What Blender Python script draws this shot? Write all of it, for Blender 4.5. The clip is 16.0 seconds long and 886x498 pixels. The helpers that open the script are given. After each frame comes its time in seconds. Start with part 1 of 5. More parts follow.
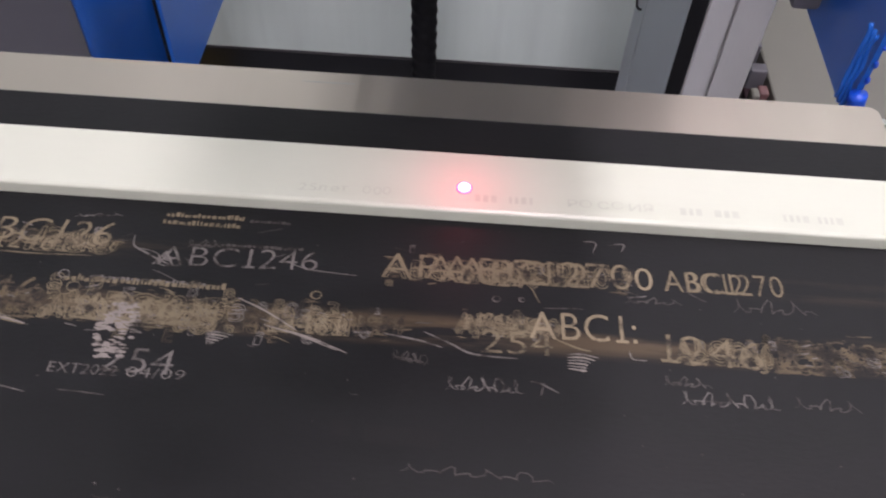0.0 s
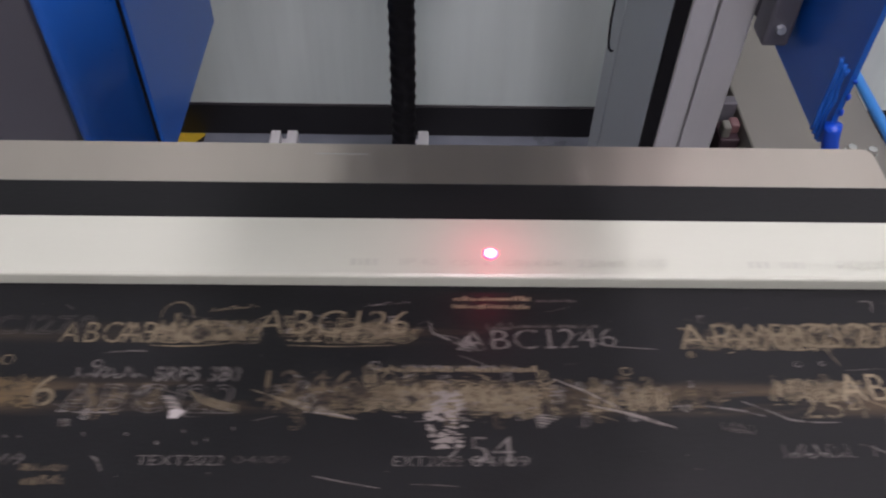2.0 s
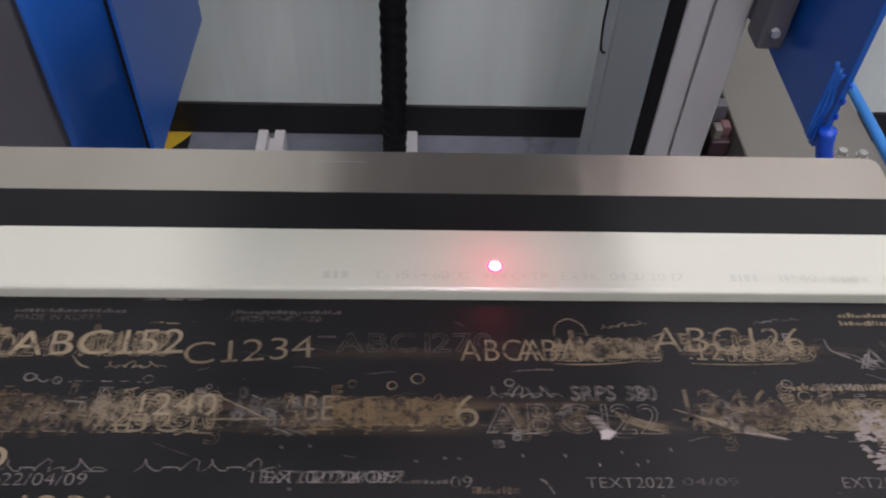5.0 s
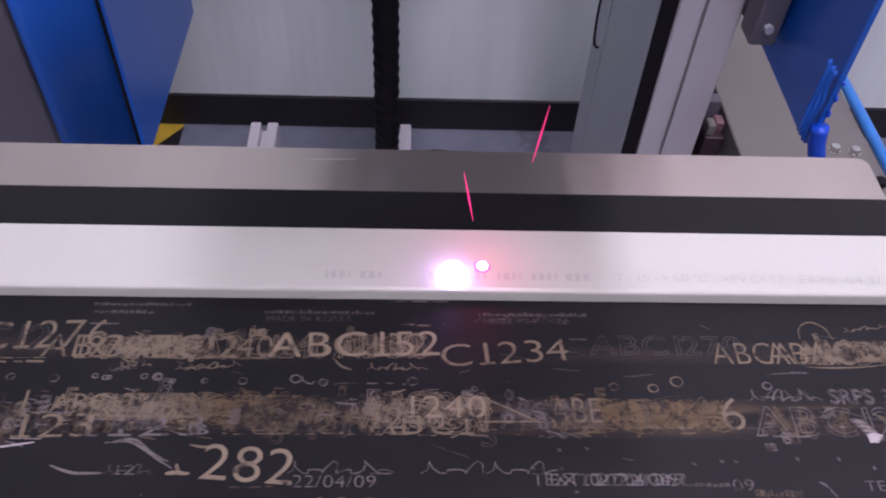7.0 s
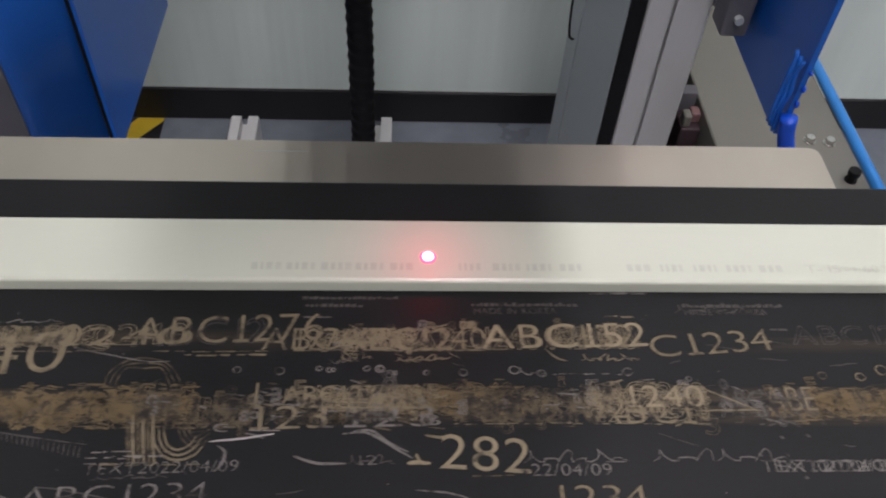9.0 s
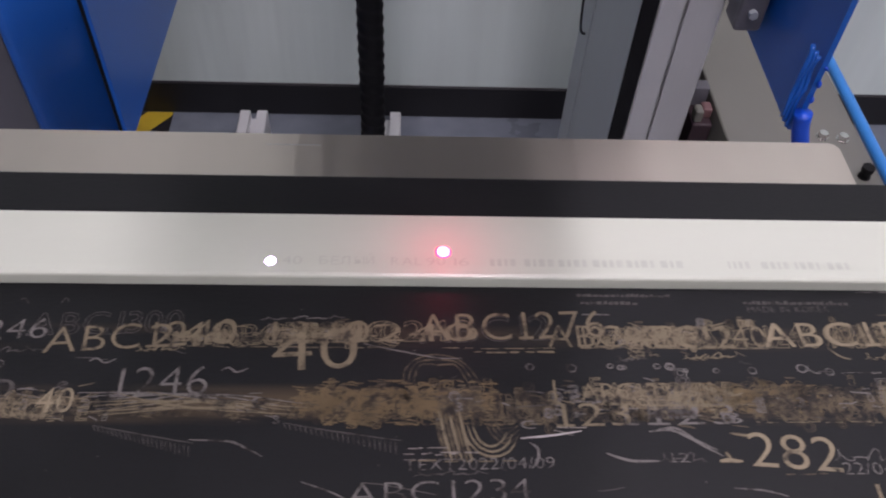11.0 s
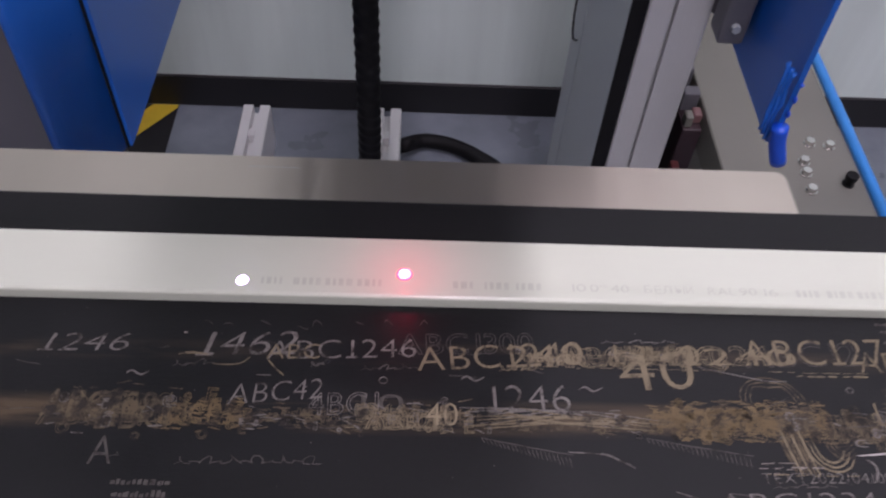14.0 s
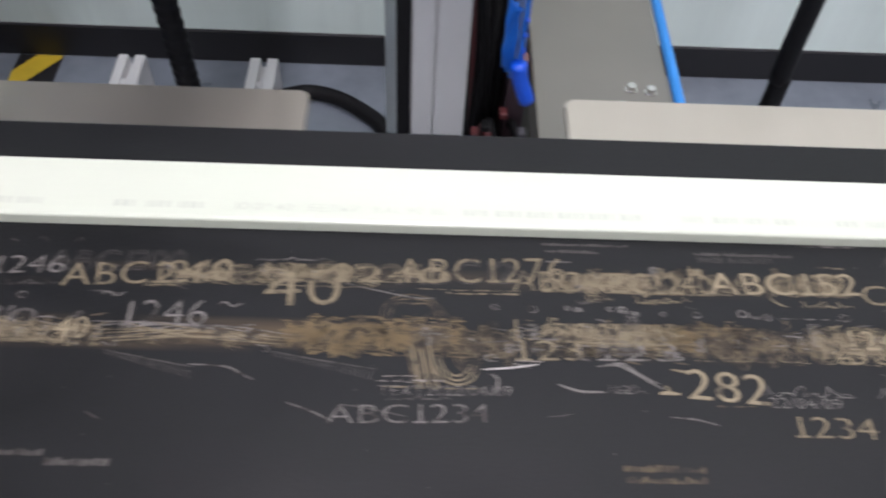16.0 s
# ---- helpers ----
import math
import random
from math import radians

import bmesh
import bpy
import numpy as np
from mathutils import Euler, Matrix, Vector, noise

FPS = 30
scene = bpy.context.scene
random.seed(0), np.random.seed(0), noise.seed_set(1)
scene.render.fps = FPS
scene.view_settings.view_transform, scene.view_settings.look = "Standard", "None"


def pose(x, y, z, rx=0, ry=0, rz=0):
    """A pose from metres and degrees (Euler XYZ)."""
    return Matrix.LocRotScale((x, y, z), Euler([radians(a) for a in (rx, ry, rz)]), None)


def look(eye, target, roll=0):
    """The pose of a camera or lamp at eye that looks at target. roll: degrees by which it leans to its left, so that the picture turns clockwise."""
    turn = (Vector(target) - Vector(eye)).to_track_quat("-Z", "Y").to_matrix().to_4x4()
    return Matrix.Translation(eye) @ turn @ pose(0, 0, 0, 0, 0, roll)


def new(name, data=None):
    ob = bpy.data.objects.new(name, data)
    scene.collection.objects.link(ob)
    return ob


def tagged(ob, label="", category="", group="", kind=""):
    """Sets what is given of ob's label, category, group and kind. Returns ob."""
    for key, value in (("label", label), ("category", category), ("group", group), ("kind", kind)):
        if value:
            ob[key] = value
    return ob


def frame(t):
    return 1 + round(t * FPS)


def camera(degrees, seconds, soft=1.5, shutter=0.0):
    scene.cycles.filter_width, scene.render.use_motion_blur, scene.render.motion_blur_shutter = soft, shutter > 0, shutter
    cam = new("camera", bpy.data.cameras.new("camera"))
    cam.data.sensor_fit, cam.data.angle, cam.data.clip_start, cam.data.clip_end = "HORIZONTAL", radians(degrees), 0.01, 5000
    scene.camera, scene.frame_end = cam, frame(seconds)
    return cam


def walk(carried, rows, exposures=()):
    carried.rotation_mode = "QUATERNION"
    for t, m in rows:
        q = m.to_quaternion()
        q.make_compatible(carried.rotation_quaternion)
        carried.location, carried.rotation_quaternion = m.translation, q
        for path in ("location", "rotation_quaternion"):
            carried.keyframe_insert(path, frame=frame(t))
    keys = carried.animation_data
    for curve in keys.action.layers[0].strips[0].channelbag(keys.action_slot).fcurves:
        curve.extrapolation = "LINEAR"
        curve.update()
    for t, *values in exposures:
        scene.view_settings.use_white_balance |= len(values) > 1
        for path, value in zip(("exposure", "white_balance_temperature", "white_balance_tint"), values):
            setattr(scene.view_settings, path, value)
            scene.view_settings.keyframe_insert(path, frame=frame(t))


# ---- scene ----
# ------------------------------------------------------------------ camera
cam = camera(55.04, 16.0, 2.1, 0.5)
# seconds, x, y, z, pitch, roll, yaw
ROWS = [
    (0.0, -0.0014, -0.1723, 0.8879, -50.83, -1.76, 3.50),
    (0.5, -0.0029, -0.1677, 0.8907, -50.77, -1.89, 1.79),
    (1.0, 0.0053, -0.1652, 0.8987, -48.82, -1.63, 0.62),
    (1.5, 0.0055, -0.1669, 0.9002, -48.41, -1.45, 0.16),
    (2.0, -0.0204, -0.1693, 0.8983, -48.30, -1.16, -0.38),
    (2.5, -0.0334, -0.1668, 0.8963, -48.27, -1.13, -0.26),
    (3.0, -0.0276, -0.1671, 0.8982, -48.23, -1.21, -0.49),
    (3.5, -0.0274, -0.1640, 0.8970, -48.21, -1.36, -0.64),
    (6.0, -0.0252, -0.1598, 0.8958, -48.68, -2.22, -1.12),
    (6.5, -0.0251, -0.1583, 0.8953, -48.79, -2.28, -1.06),
    (7.0, -0.0237, -0.1585, 0.8965, -48.96, -2.41, -1.06),
    (7.5, -0.0186, -0.1603, 0.8978, -49.08, -2.48, -1.09),
    (8.0, -0.0139, -0.1595, 0.8962, -49.25, -2.74, -1.35),
    (8.5, -0.0080, -0.1627, 0.8980, -49.30, -2.70, -1.52),
    (9.0, -0.0096, -0.1599, 0.8972, -49.39, -2.63, -1.69),
    (9.5, -0.0109, -0.1608, 0.8985, -49.46, -2.61, -1.73),
    (10.0, -0.0134, -0.1602, 0.8956, -49.49, -2.56, -1.70),
    (12.5, -0.0089, -0.1552, 0.8942, -50.29, -2.43, -0.22),
    (13.0, -0.0087, -0.1571, 0.8948, -50.45, -2.49, -0.13),
    (13.5, -0.0083, -0.1566, 0.8951, -50.56, -2.54, -0.11),
    (14.0, 0.0021, -0.1636, 0.9202, -50.63, -2.63, -0.14),
    (14.5, 0.0364, -0.1696, 0.9389, -50.74, -2.58, 0.24),
    (15.0, 0.0658, -0.1732, 0.9406, -50.85, -2.05, 1.15),
    (15.5, 0.0932, -0.1785, 0.9408, -51.07, -1.78, 1.36),
    (15.7, 0.1334, -0.1811, 0.9269, -51.82, -1.70, 1.19),
    (15.8, 0.1596, -0.1860, 0.9279, -52.47, -1.64, 0.96),
    (15.9, 0.1809, -0.1778, 0.9176, -52.85, -1.88, 0.70),
    (16.0, 0.1951, -0.1745, 0.9147, -53.09, -2.30, 0.32),
]
# seconds, stops, kelvin, tint
EXPOSURES = [
    (0.0, -0.52, 6380, 30), (0.5, -0.9, 6410, 28), (1.0, -1.32, 6360, 28), (1.4, -1.0, 6360, 30), (3.5, -0.95, 6310, 31), (6.5, -0.98, 6410, 26),
    (6.7, -0.88, 6060, 44), (7.0, -0.85, 5930, 51), (7.5, -0.9, 6080, 44), (8.0, -0.95, 6210, 35), (9.0, -0.98, 6410, 23), (10.0, -0.98, 6210, 33),
    (12.5, -0.92, 6210, 32), (13.0, -0.89, 6310, 28), (14.0, -0.96, 6160, 35), (14.5, -0.95, 6160, 34), (15.0, -0.98, 6260, 26), (15.6, -1.06, 6310, 21),
    (15.8, -0.83, 6250, 22), (16.0, -0.45, 6120, 22)]
walk(cam, [(t, pose(x, y, z, 90 + pitch, roll, yaw)) for t, x, y, z, pitch, roll, yaw in ROWS], EXPOSURES)

BELT_Z = 0.6905          # top of the conveyor belt over the floor
SPEED = 0.03915        # metres a second at which the belt runs
WRITE_X = -0.053       # where the marking beam mostly meets the profile
WALL_Y = 0.878

# ------------------------------------------------------------------ world and lights
world = bpy.data.worlds.new("world")
scene.world = world
world.use_nodes = True
world.node_tree.nodes["Background"].inputs[0].default_value = (0.9, 0.95, 1.0, 1)
world.node_tree.nodes["Background"].inputs[1].default_value = 0.2


def area_lamp(x, y, z, sx, sy, watts, colour):
    lamp = bpy.data.lights.new("added_ceiling_lamp", "AREA")
    lamp.shape, lamp.size, lamp.size_y, lamp.energy, lamp.color = "RECTANGLE", sx, sy, watts, colour
    ob = new("added_ceiling_lamp", lamp)
    ob.matrix_basis = pose(x, y, z)
    return ob


# unseen lamps, added and weighted to set brightness on wall, profile and belt
LIGHTS = [(0.14, 0.05, 0.14, 1.0, 37), (-1.3, -1.1, 1.2, 0.3, 2), (1.3, -1.1, 1.2, 0.3, 8), (-1.3, -1.9, 1.2, 0.3, 2), (0.4, -1.9, 1.2, 0.3, 46), (1.3, 0.30, 1.2, 0.3, 17)]
for lx, ly, sx, sy, watts in LIGHTS:
    area_lamp(lx, ly, 2.66, sx, sy, watts, (1.0, 0.97, 0.93))


# ------------------------------------------------------------------ materials
def material(name, colour, rough=0.5, metal=0.0, var=0.12, scale=30.0, bump=0.0, bump_scale=200.0, stretch=(1, 1, 1), emit=0.0, spec=0.5, relief=0.0005):
    m = bpy.data.materials.new(name)
    m.use_nodes = True
    nt = m.node_tree
    n, l = nt.nodes, nt.links
    b = n["Principled BSDF"]
    b.inputs["Metallic"].default_value = metal
    b.inputs["Specular IOR Level"].default_value = spec
    co = n.new("ShaderNodeTexCoord")
    mp = n.new("ShaderNodeMapping")
    mp.inputs["Scale"].default_value = stretch
    l.new(co.outputs["Object"], mp.inputs["Vector"])
    big = n.new("ShaderNodeTexNoise")
    big.inputs["Scale"].default_value, big.inputs["Detail"].default_value = scale, 6
    fine = n.new("ShaderNodeTexNoise")
    fine.inputs["Scale"].default_value, fine.inputs["Detail"].default_value = bump_scale, 3
    l.new(mp.outputs[0], big.inputs["Vector"])
    l.new(mp.outputs[0], fine.inputs["Vector"])
    mix = n.new("ShaderNodeMath")
    mix.operation = "MULTIPLY_ADD"
    l.new(fine.outputs["Fac"], mix.inputs[0])
    mix.inputs[1].default_value = 0.35
    l.new(big.outputs["Fac"], mix.inputs[2])
    ramp = n.new("ShaderNodeMapRange")
    ramp.inputs["From Min"].default_value, ramp.inputs["From Max"].default_value = 0.35, 1.0
    ramp.inputs["To Min"].default_value, ramp.inputs["To Max"].default_value = 1 - var, 1 + var
    l.new(mix.outputs[0], ramp.inputs["Value"])
    col = n.new("ShaderNodeMix")
    col.data_type, col.blend_type = "RGBA", "MULTIPLY"
    col.inputs["Factor"].default_value = 1
    col.inputs[6].default_value = (*colour, 1)
    l.new(ramp.outputs[0], col.inputs[7])
    l.new(col.outputs[2], b.inputs["Base Color"])
    rr = n.new("ShaderNodeMath")
    rr.operation = "MULTIPLY"
    rr.inputs[1].default_value = rough
    l.new(ramp.outputs[0], rr.inputs[0])
    l.new(rr.outputs[0], b.inputs["Roughness"])
    if bump:
        bp = n.new("ShaderNodeBump")
        bp.inputs["Strength"].default_value, bp.inputs["Distance"].default_value = bump, relief
        l.new(fine.outputs["Fac"], bp.inputs["Height"])
        l.new(bp.outputs[0], b.inputs["Normal"])
    if emit:
        b.inputs["Emission Color"].default_value = (*colour, 1)
        b.inputs["Emission Strength"].default_value = emit
    return m


def belt_material():
    """Black rubber with brown burnt haze along two lanes where the beam has overshot."""
    m = material("belt_rubber", (0.0078, 0.0084, 0.0095), 0.5, 0, 0.4, 25, 0.12, 900, (0.4, 1, 1), spec=0.20)
    nt = m.node_tree
    n, l = nt.nodes, nt.links
    b = n["Principled BSDF"]
    base = b.inputs["Base Color"].links[0].from_socket
    co = n.new("ShaderNodeTexCoord")
    sep = n.new("ShaderNodeSeparateXYZ")
    l.new(co.outputs["Object"], sep.inputs[0])
    lanes = None
    for centre, half, gain in ((-0.0185, 0.0046, 0.12), (-0.0405, 0.0066, 0.35)):
        d = n.new("ShaderNodeMath")
        d.operation = "SUBTRACT"
        l.new(sep.outputs[1], d.inputs[0])
        d.inputs[1].default_value = centre
        a = n.new("ShaderNodeMath")
        a.operation = "ABSOLUTE"
        l.new(d.outputs[0], a.inputs[0])
        r = n.new("ShaderNodeMapRange")
        r.inputs["From Min"].default_value, r.inputs["From Max"].default_value = half * 0.35, half
        r.inputs["To Min"].default_value, r.inputs["To Max"].default_value = gain, 0
        l.new(a.outputs[0], r.inputs["Value"])
        if lanes is None:
            lanes = r.outputs[0]
        else:
            s = n.new("ShaderNodeMath")
            s.operation = "ADD"
            l.new(lanes, s.inputs[0])
            l.new(r.outputs[0], s.inputs[1])
            lanes = s.outputs[0]
    mp = n.new("ShaderNodeMapping")
    mp.inputs["Scale"].default_value = (11, 90, 1)
    l.new(co.outputs["Object"], mp.inputs["Vector"])
    patch = n.new("ShaderNodeTexNoise")
    patch.inputs["Scale"].default_value, patch.inputs["Detail"].default_value, patch.inputs["Roughness"].default_value = 1.0, 7, 0.62
    l.new(mp.outputs[0], patch.inputs["Vector"])
    pr = n.new("ShaderNodeMapRange")
    pr.inputs["From Min"].default_value, pr.inputs["From Max"].default_value = 0.47, 0.60
    l.new(patch.outputs["Fac"], pr.inputs["Value"])
    f = n.new("ShaderNodeMath")
    f.operation = "MULTIPLY"
    l.new(lanes, f.inputs[0])
    l.new(pr.outputs[0], f.inputs[1])
    tint = n.new("ShaderNodeMix")
    tint.data_type = "RGBA"
    l.new(f.outputs[0], tint.inputs["Factor"])
    l.new(base, tint.inputs[6])
    tint.inputs[7].default_value = (0.175, 0.125, 0.07, 1)
    l.new(tint.outputs[2], b.inputs["Base Color"])
    return m


def worn(name, colour, hold):
    """Marking burnt into rubber, broken up where it has worn away."""
    m = material(name, colour, 0.7, 0, 0.2, 160, spec=0.15)
    n, l = m.node_tree.nodes, m.node_tree.links
    b = n["Principled BSDF"]
    base = b.inputs["Base Color"].links[0].from_socket
    co = n.new("ShaderNodeTexCoord")
    no = n.new("ShaderNodeTexNoise")
    no.inputs["Scale"].default_value, no.inputs["Detail"].default_value, no.inputs["Roughness"].default_value = 190, 5, 0.7
    l.new(co.outputs["Object"], no.inputs["Vector"])
    r = n.new("ShaderNodeMapRange")
    r.inputs["From Min"].default_value, r.inputs["From Max"].default_value = 0.66 - hold * 0.5, 0.80 - hold * 0.5
    l.new(no.outputs["Fac"], r.inputs["Value"])
    mx = n.new("ShaderNodeMix")
    mx.data_type = "RGBA"
    mx.inputs[7].default_value = (0.028, 0.025, 0.023, 1)
    l.new(r.outputs[0], mx.inputs["Factor"])
    l.new(base, mx.inputs[6])
    l.new(mx.outputs[2], b.inputs["Base Color"])
    return m


BELT = belt_material()
PVC = material("white_pvc", (0.535, 0.575, 0.49), 0.25, 0, 0.025, 12, 0.05, 600, (0.2, 1, 1))
STEEL = material("brushed_stainless", (0.515, 0.462, 0.405), 0.30, 1.0, 0.10, 16, 0.6, 22, (1, 0.06, 1), relief=0.003)
# tone streaked upright in the colour, standing in for soft reflections on the gloss
WALL = material("white_lacquered_panel", (0.73, 0.84, 0.80), 0.14, 0, 0.2, 7, 0.6, 9, (1, 1, 0.10), relief=0.022)
SKIRT = material("black_plinth", (0.012, 0.012, 0.014), 0.5, 0, 0.2, 14)
FLOOR = material("grey_epoxy", (0.175, 0.20, 0.235), 0.32, 0, 0.30, 9, 0.05, 40)
PLASTER = material("wall_paint", (0.62, 0.62, 0.60), 0.8, 0, 0.05, 2, 0.1, 90)
BLUE = material("blue_enamel", (0.006, 0.112, 0.50), 0.28, 0, 0.03, 6)
BLUE_BRIGHT = material("blue_plastic", (0.006, 0.075, 0.56), 0.3, 0, 0.08, 40)
BLUE_TUBE = material("blue_hose", (0.03, 0.24, 0.66), 0.3, 0, 0.08, 40)
ALU = material("anodised_aluminium", (0.66, 0.665, 0.66), 0.38, 0.5, 0.06, 10, 0.08, 500, (1, 1, 0.1))
ALU_DULL = material("grey_aluminium", (0.47, 0.51, 0.525), 0.45, 0.3, 0.06, 10, 0.08, 500, (1, 1, 0.1))
BLACK = material("black_rubber", (0.006, 0.006, 0.007), 0.6, 0, 0.2, 60, spec=0.2)
BEIGE = material("beige_grey_enamel", (0.165, 0.165, 0.142), 0.42, 0, 0.06, 12, 0.08, 250)
GREY_CAB = material("grey_cabinet_enamel", (0.11, 0.11, 0.125), 0.5, 0, 0.06, 8, 0.1, 300)
CHROME = material("zinc_plated_steel", (0.72, 0.71, 0.69), 0.2, 1.0, 0.1, 60)
YELLOW = material("yellow_tape", (0.62, 0.44, 0.03), 0.5, 0, 0.1, 40)
DARK_RED = material("dark_red_cable", (0.10, 0.018, 0.02), 0.45, 0, 0.2, 50)
PINK = material("pale_pink_plastic", (0.17, 0.09, 0.09), 0.4, 0, 0.1, 50)
MAROON = material("dark_maroon_filler", (0.045, 0.026, 0.032), 0.5, 0, 0.3, 40)
TAN = worn("burnt_tan_marking", (0.168, 0.141, 0.094), 0.30)
TAN_BOLD = worn("bright_tan_marking", (0.235, 0.198, 0.134), 0.22)
PALE = worn("pale_grey_marking", (0.15, 0.141, 0.134), 0.36)
FAINT = worn("faint_grey_marking", (0.075, 0.07, 0.066), 0.34)
OCHRE = worn("ochre_burn", (0.130, 0.097, 0.053), 0.32)
DENSE = worn("dense_brown_marking", (0.098, 0.079, 0.052), 0.45)
PALE_BOLD = worn("pale_pinkish_smear", (0.22, 0.20, 0.185), 0.28)
CHALK = worn("chalk_white_smear", (0.40, 0.38, 0.37), 0.15)
CHAR = material("charred_patch", (0.010, 0.010, 0.011), 0.6, spec=0.2)
INK = material("laser_grey_print", (0.435, 0.465, 0.40), 0.5, 0, 0.12, 150)
RED_GLOW = material("red_beam_spot", (1.0, 0.10, 0.24), 0.5, emit=2.4)
RED_STREAK = material("glowing_red_streak", (1.0, 0.05, 0.22), 0.5, emit=0.6)
PINK_CORE = material("hot_beam_core", (1.0, 0.72, 0.80), 0.5, emit=6.0)
SPARK = material("violet_white_spark", (0.70, 0.48, 1.0), 0.5, emit=28.0)
GLASS = material("dark_lens", (0.03, 0.02, 0.05), 0.06)
DIFFUSER = material("lamp_diffuser", (1.0, 0.97, 0.93), 0.5, emit=7.0)


# ------------------------------------------------------------------ mesh helpers
def part(name, bm, mat, parent=None, label=""):
    me = bpy.data.meshes.new(name)
    bm.to_mesh(me)
    bm.free()
    me.materials.append(mat)
    ob = new(name, me)
    if parent:
        ob.parent = parent
    if label:
        ob["label"] = label
    return ob


def smooth(ob):
    for p in ob.data.polygons:
        p.use_smooth = True
    return ob


def box(bm, x0, x1, y0, y1, z0, z1, bevel=0.0, segs=2):
    made = bmesh.ops.create_cube(bm, size=1, matrix=Matrix.LocRotScale(((x0 + x1) / 2, (y0 + y1) / 2, (z0 + z1) / 2), None, (x1 - x0, y1 - y0, z1 - z0)))
    if bevel:
        edges = {e for vv in made["verts"] for e in vv.link_edges}
        bmesh.ops.bevel(bm, geom=list(edges), offset=bevel, segments=segs, affect="EDGES", profile=0.5)
    return bm


def cube(*a, **k):
    return box(bmesh.new(), *a, **k)


def prism(outline, axis, lo, hi):
    """A closed outline of (a, b) pairs, drawn out along an axis. axis z: (x, y); axis y: (x, z); axis x: (y, z)."""
    bm = bmesh.new()

    def at(a, b, c):
        return {"z": (a, b, c), "y": (a, c, b), "x": (c, a, b)}[axis]
    low = [bm.verts.new(at(a, b, lo)) for a, b in outline]
    high = [bm.verts.new(at(a, b, hi)) for a, b in outline]
    count = len(outline)
    bm.faces.new(low)
    bm.faces.new(high)
    for i in range(count):
        bm.faces.new((low[i], low[(i + 1) % count], high[(i + 1) % count], high[i]))
    bmesh.ops.recalc_face_normals(bm, faces=bm.faces)
    return bm


def cylinder(bm, x, y, z0, z1, r, n=20, r2=None):
    bmesh.ops.create_cone(bm, cap_ends=True, segments=n, radius1=r, radius2=r if r2 is None else r2, depth=z1 - z0, matrix=Matrix.Translation((x, y, (z0 + z1) / 2)))
    return bm


def sweep(path, radius, n=12, ripple=0.0, step=0.004, turns=0.016):
    """A round tube along a smooth path of points; ripple makes it corrugated."""
    pts = [Vector(p) for p in path]
    line = []
    for i in range(len(pts) - 1):
        p0, p1, p2, p3 = pts[max(i - 1, 0)], pts[i], pts[i + 1], pts[min(i + 2, len(pts) - 1)]
        count = max(2, int((p2 - p1).length / step))
        for k in range(count):
            s = k / count
            line.append(0.5 * (2 * p1 + (p2 - p0) * s + (2 * p0 - 5 * p1 + 4 * p2 - p3) * s * s + (3 * p1 - p0 - 3 * p2 + p3) * s ** 3))
    line.append(pts[-1])
    bm = bmesh.new()
    rings = []
    side = Vector((0.31, 0.87, 0.2)).normalized()
    for i, p in enumerate(line):
        d = (line[min(i + 1, len(line) - 1)] - line[max(i - 1, 0)]).normalized()
        u = (side - d * side.dot(d)).normalized()
        side = u
        w = d.cross(u)
        rings.append([bm.verts.new(p + radius * (1 + ripple * max(-0.6, math.sin(6.28319 * (i * step / turns + k / n)))) * (math.cos(6.28319 * k / n) * u + math.sin(6.28319 * k / n) * w)) for k in range(n)])
    for a, b in zip(rings, rings[1:]):
        for k in range(n):
            bm.faces.new((a[k], a[(k + 1) % n], b[(k + 1) % n], b[k]))
    bm.faces.new(rings[0])
    bm.faces.new(rings[-1])
    bmesh.ops.recalc_face_normals(bm, faces=bm.faces)
    return bm


def slot_outline(x0, x1, y0, y1, slots_x=(0.5,), slots_y=(0.5,), half=0.004, deep=0.007):
    """Cross-section of a slotted aluminium profile, with grooves at fractions of its sides."""
    c = 0.0015
    w, d = x1 - x0, y1 - y0
    out = [(x0 + c, y0)]
    for s in slots_x:
        m = x0 + s * w
        out += [(m - half, y0), (m - half, y0 + 0.002), (m - half * 1.8, y0 + 0.002), (m - half * 1.8, y0 + deep), (m + half * 1.8, y0 + deep), (m + half * 1.8, y0 + 0.002), (m + half, y0 + 0.002), (m + half, y0)]
    out += [(x1 - c, y0), (x1, y0 + c)]
    for s in slots_y:
        m = y0 + s * d
        out += [(x1, m - half), (x1 - deep, m - half), (x1 - deep, m + half), (x1, m + half)]
    out += [(x1, y1 - c), (x1 - c, y1)]
    for s in reversed(slots_x):
        m = x0 + s * w
        out += [(m + half, y1), (m + half, y1 - deep), (m - half, y1 - deep), (m - half, y1)]
    out += [(x0 + c, y1), (x0, y1 - c)]
    for s in reversed(slots_y):
        m = y0 + s * d
        out += [(x0, m + half), (x0 + deep, m + half), (x0 + deep, m - half), (x0, m - half)]
    out += [(x0, y0 + c)]
    return out


def empty(name, x=0.0, y=0.0, z=0.0):
    ob = new(name)
    ob.location = (x, y, z)
    ob.empty_display_size = 0.05
    return ob


def structure(name, bm, mat, label):
    return tagged(part(name, bm, mat), label, name.split("_")[0], kind="structure")


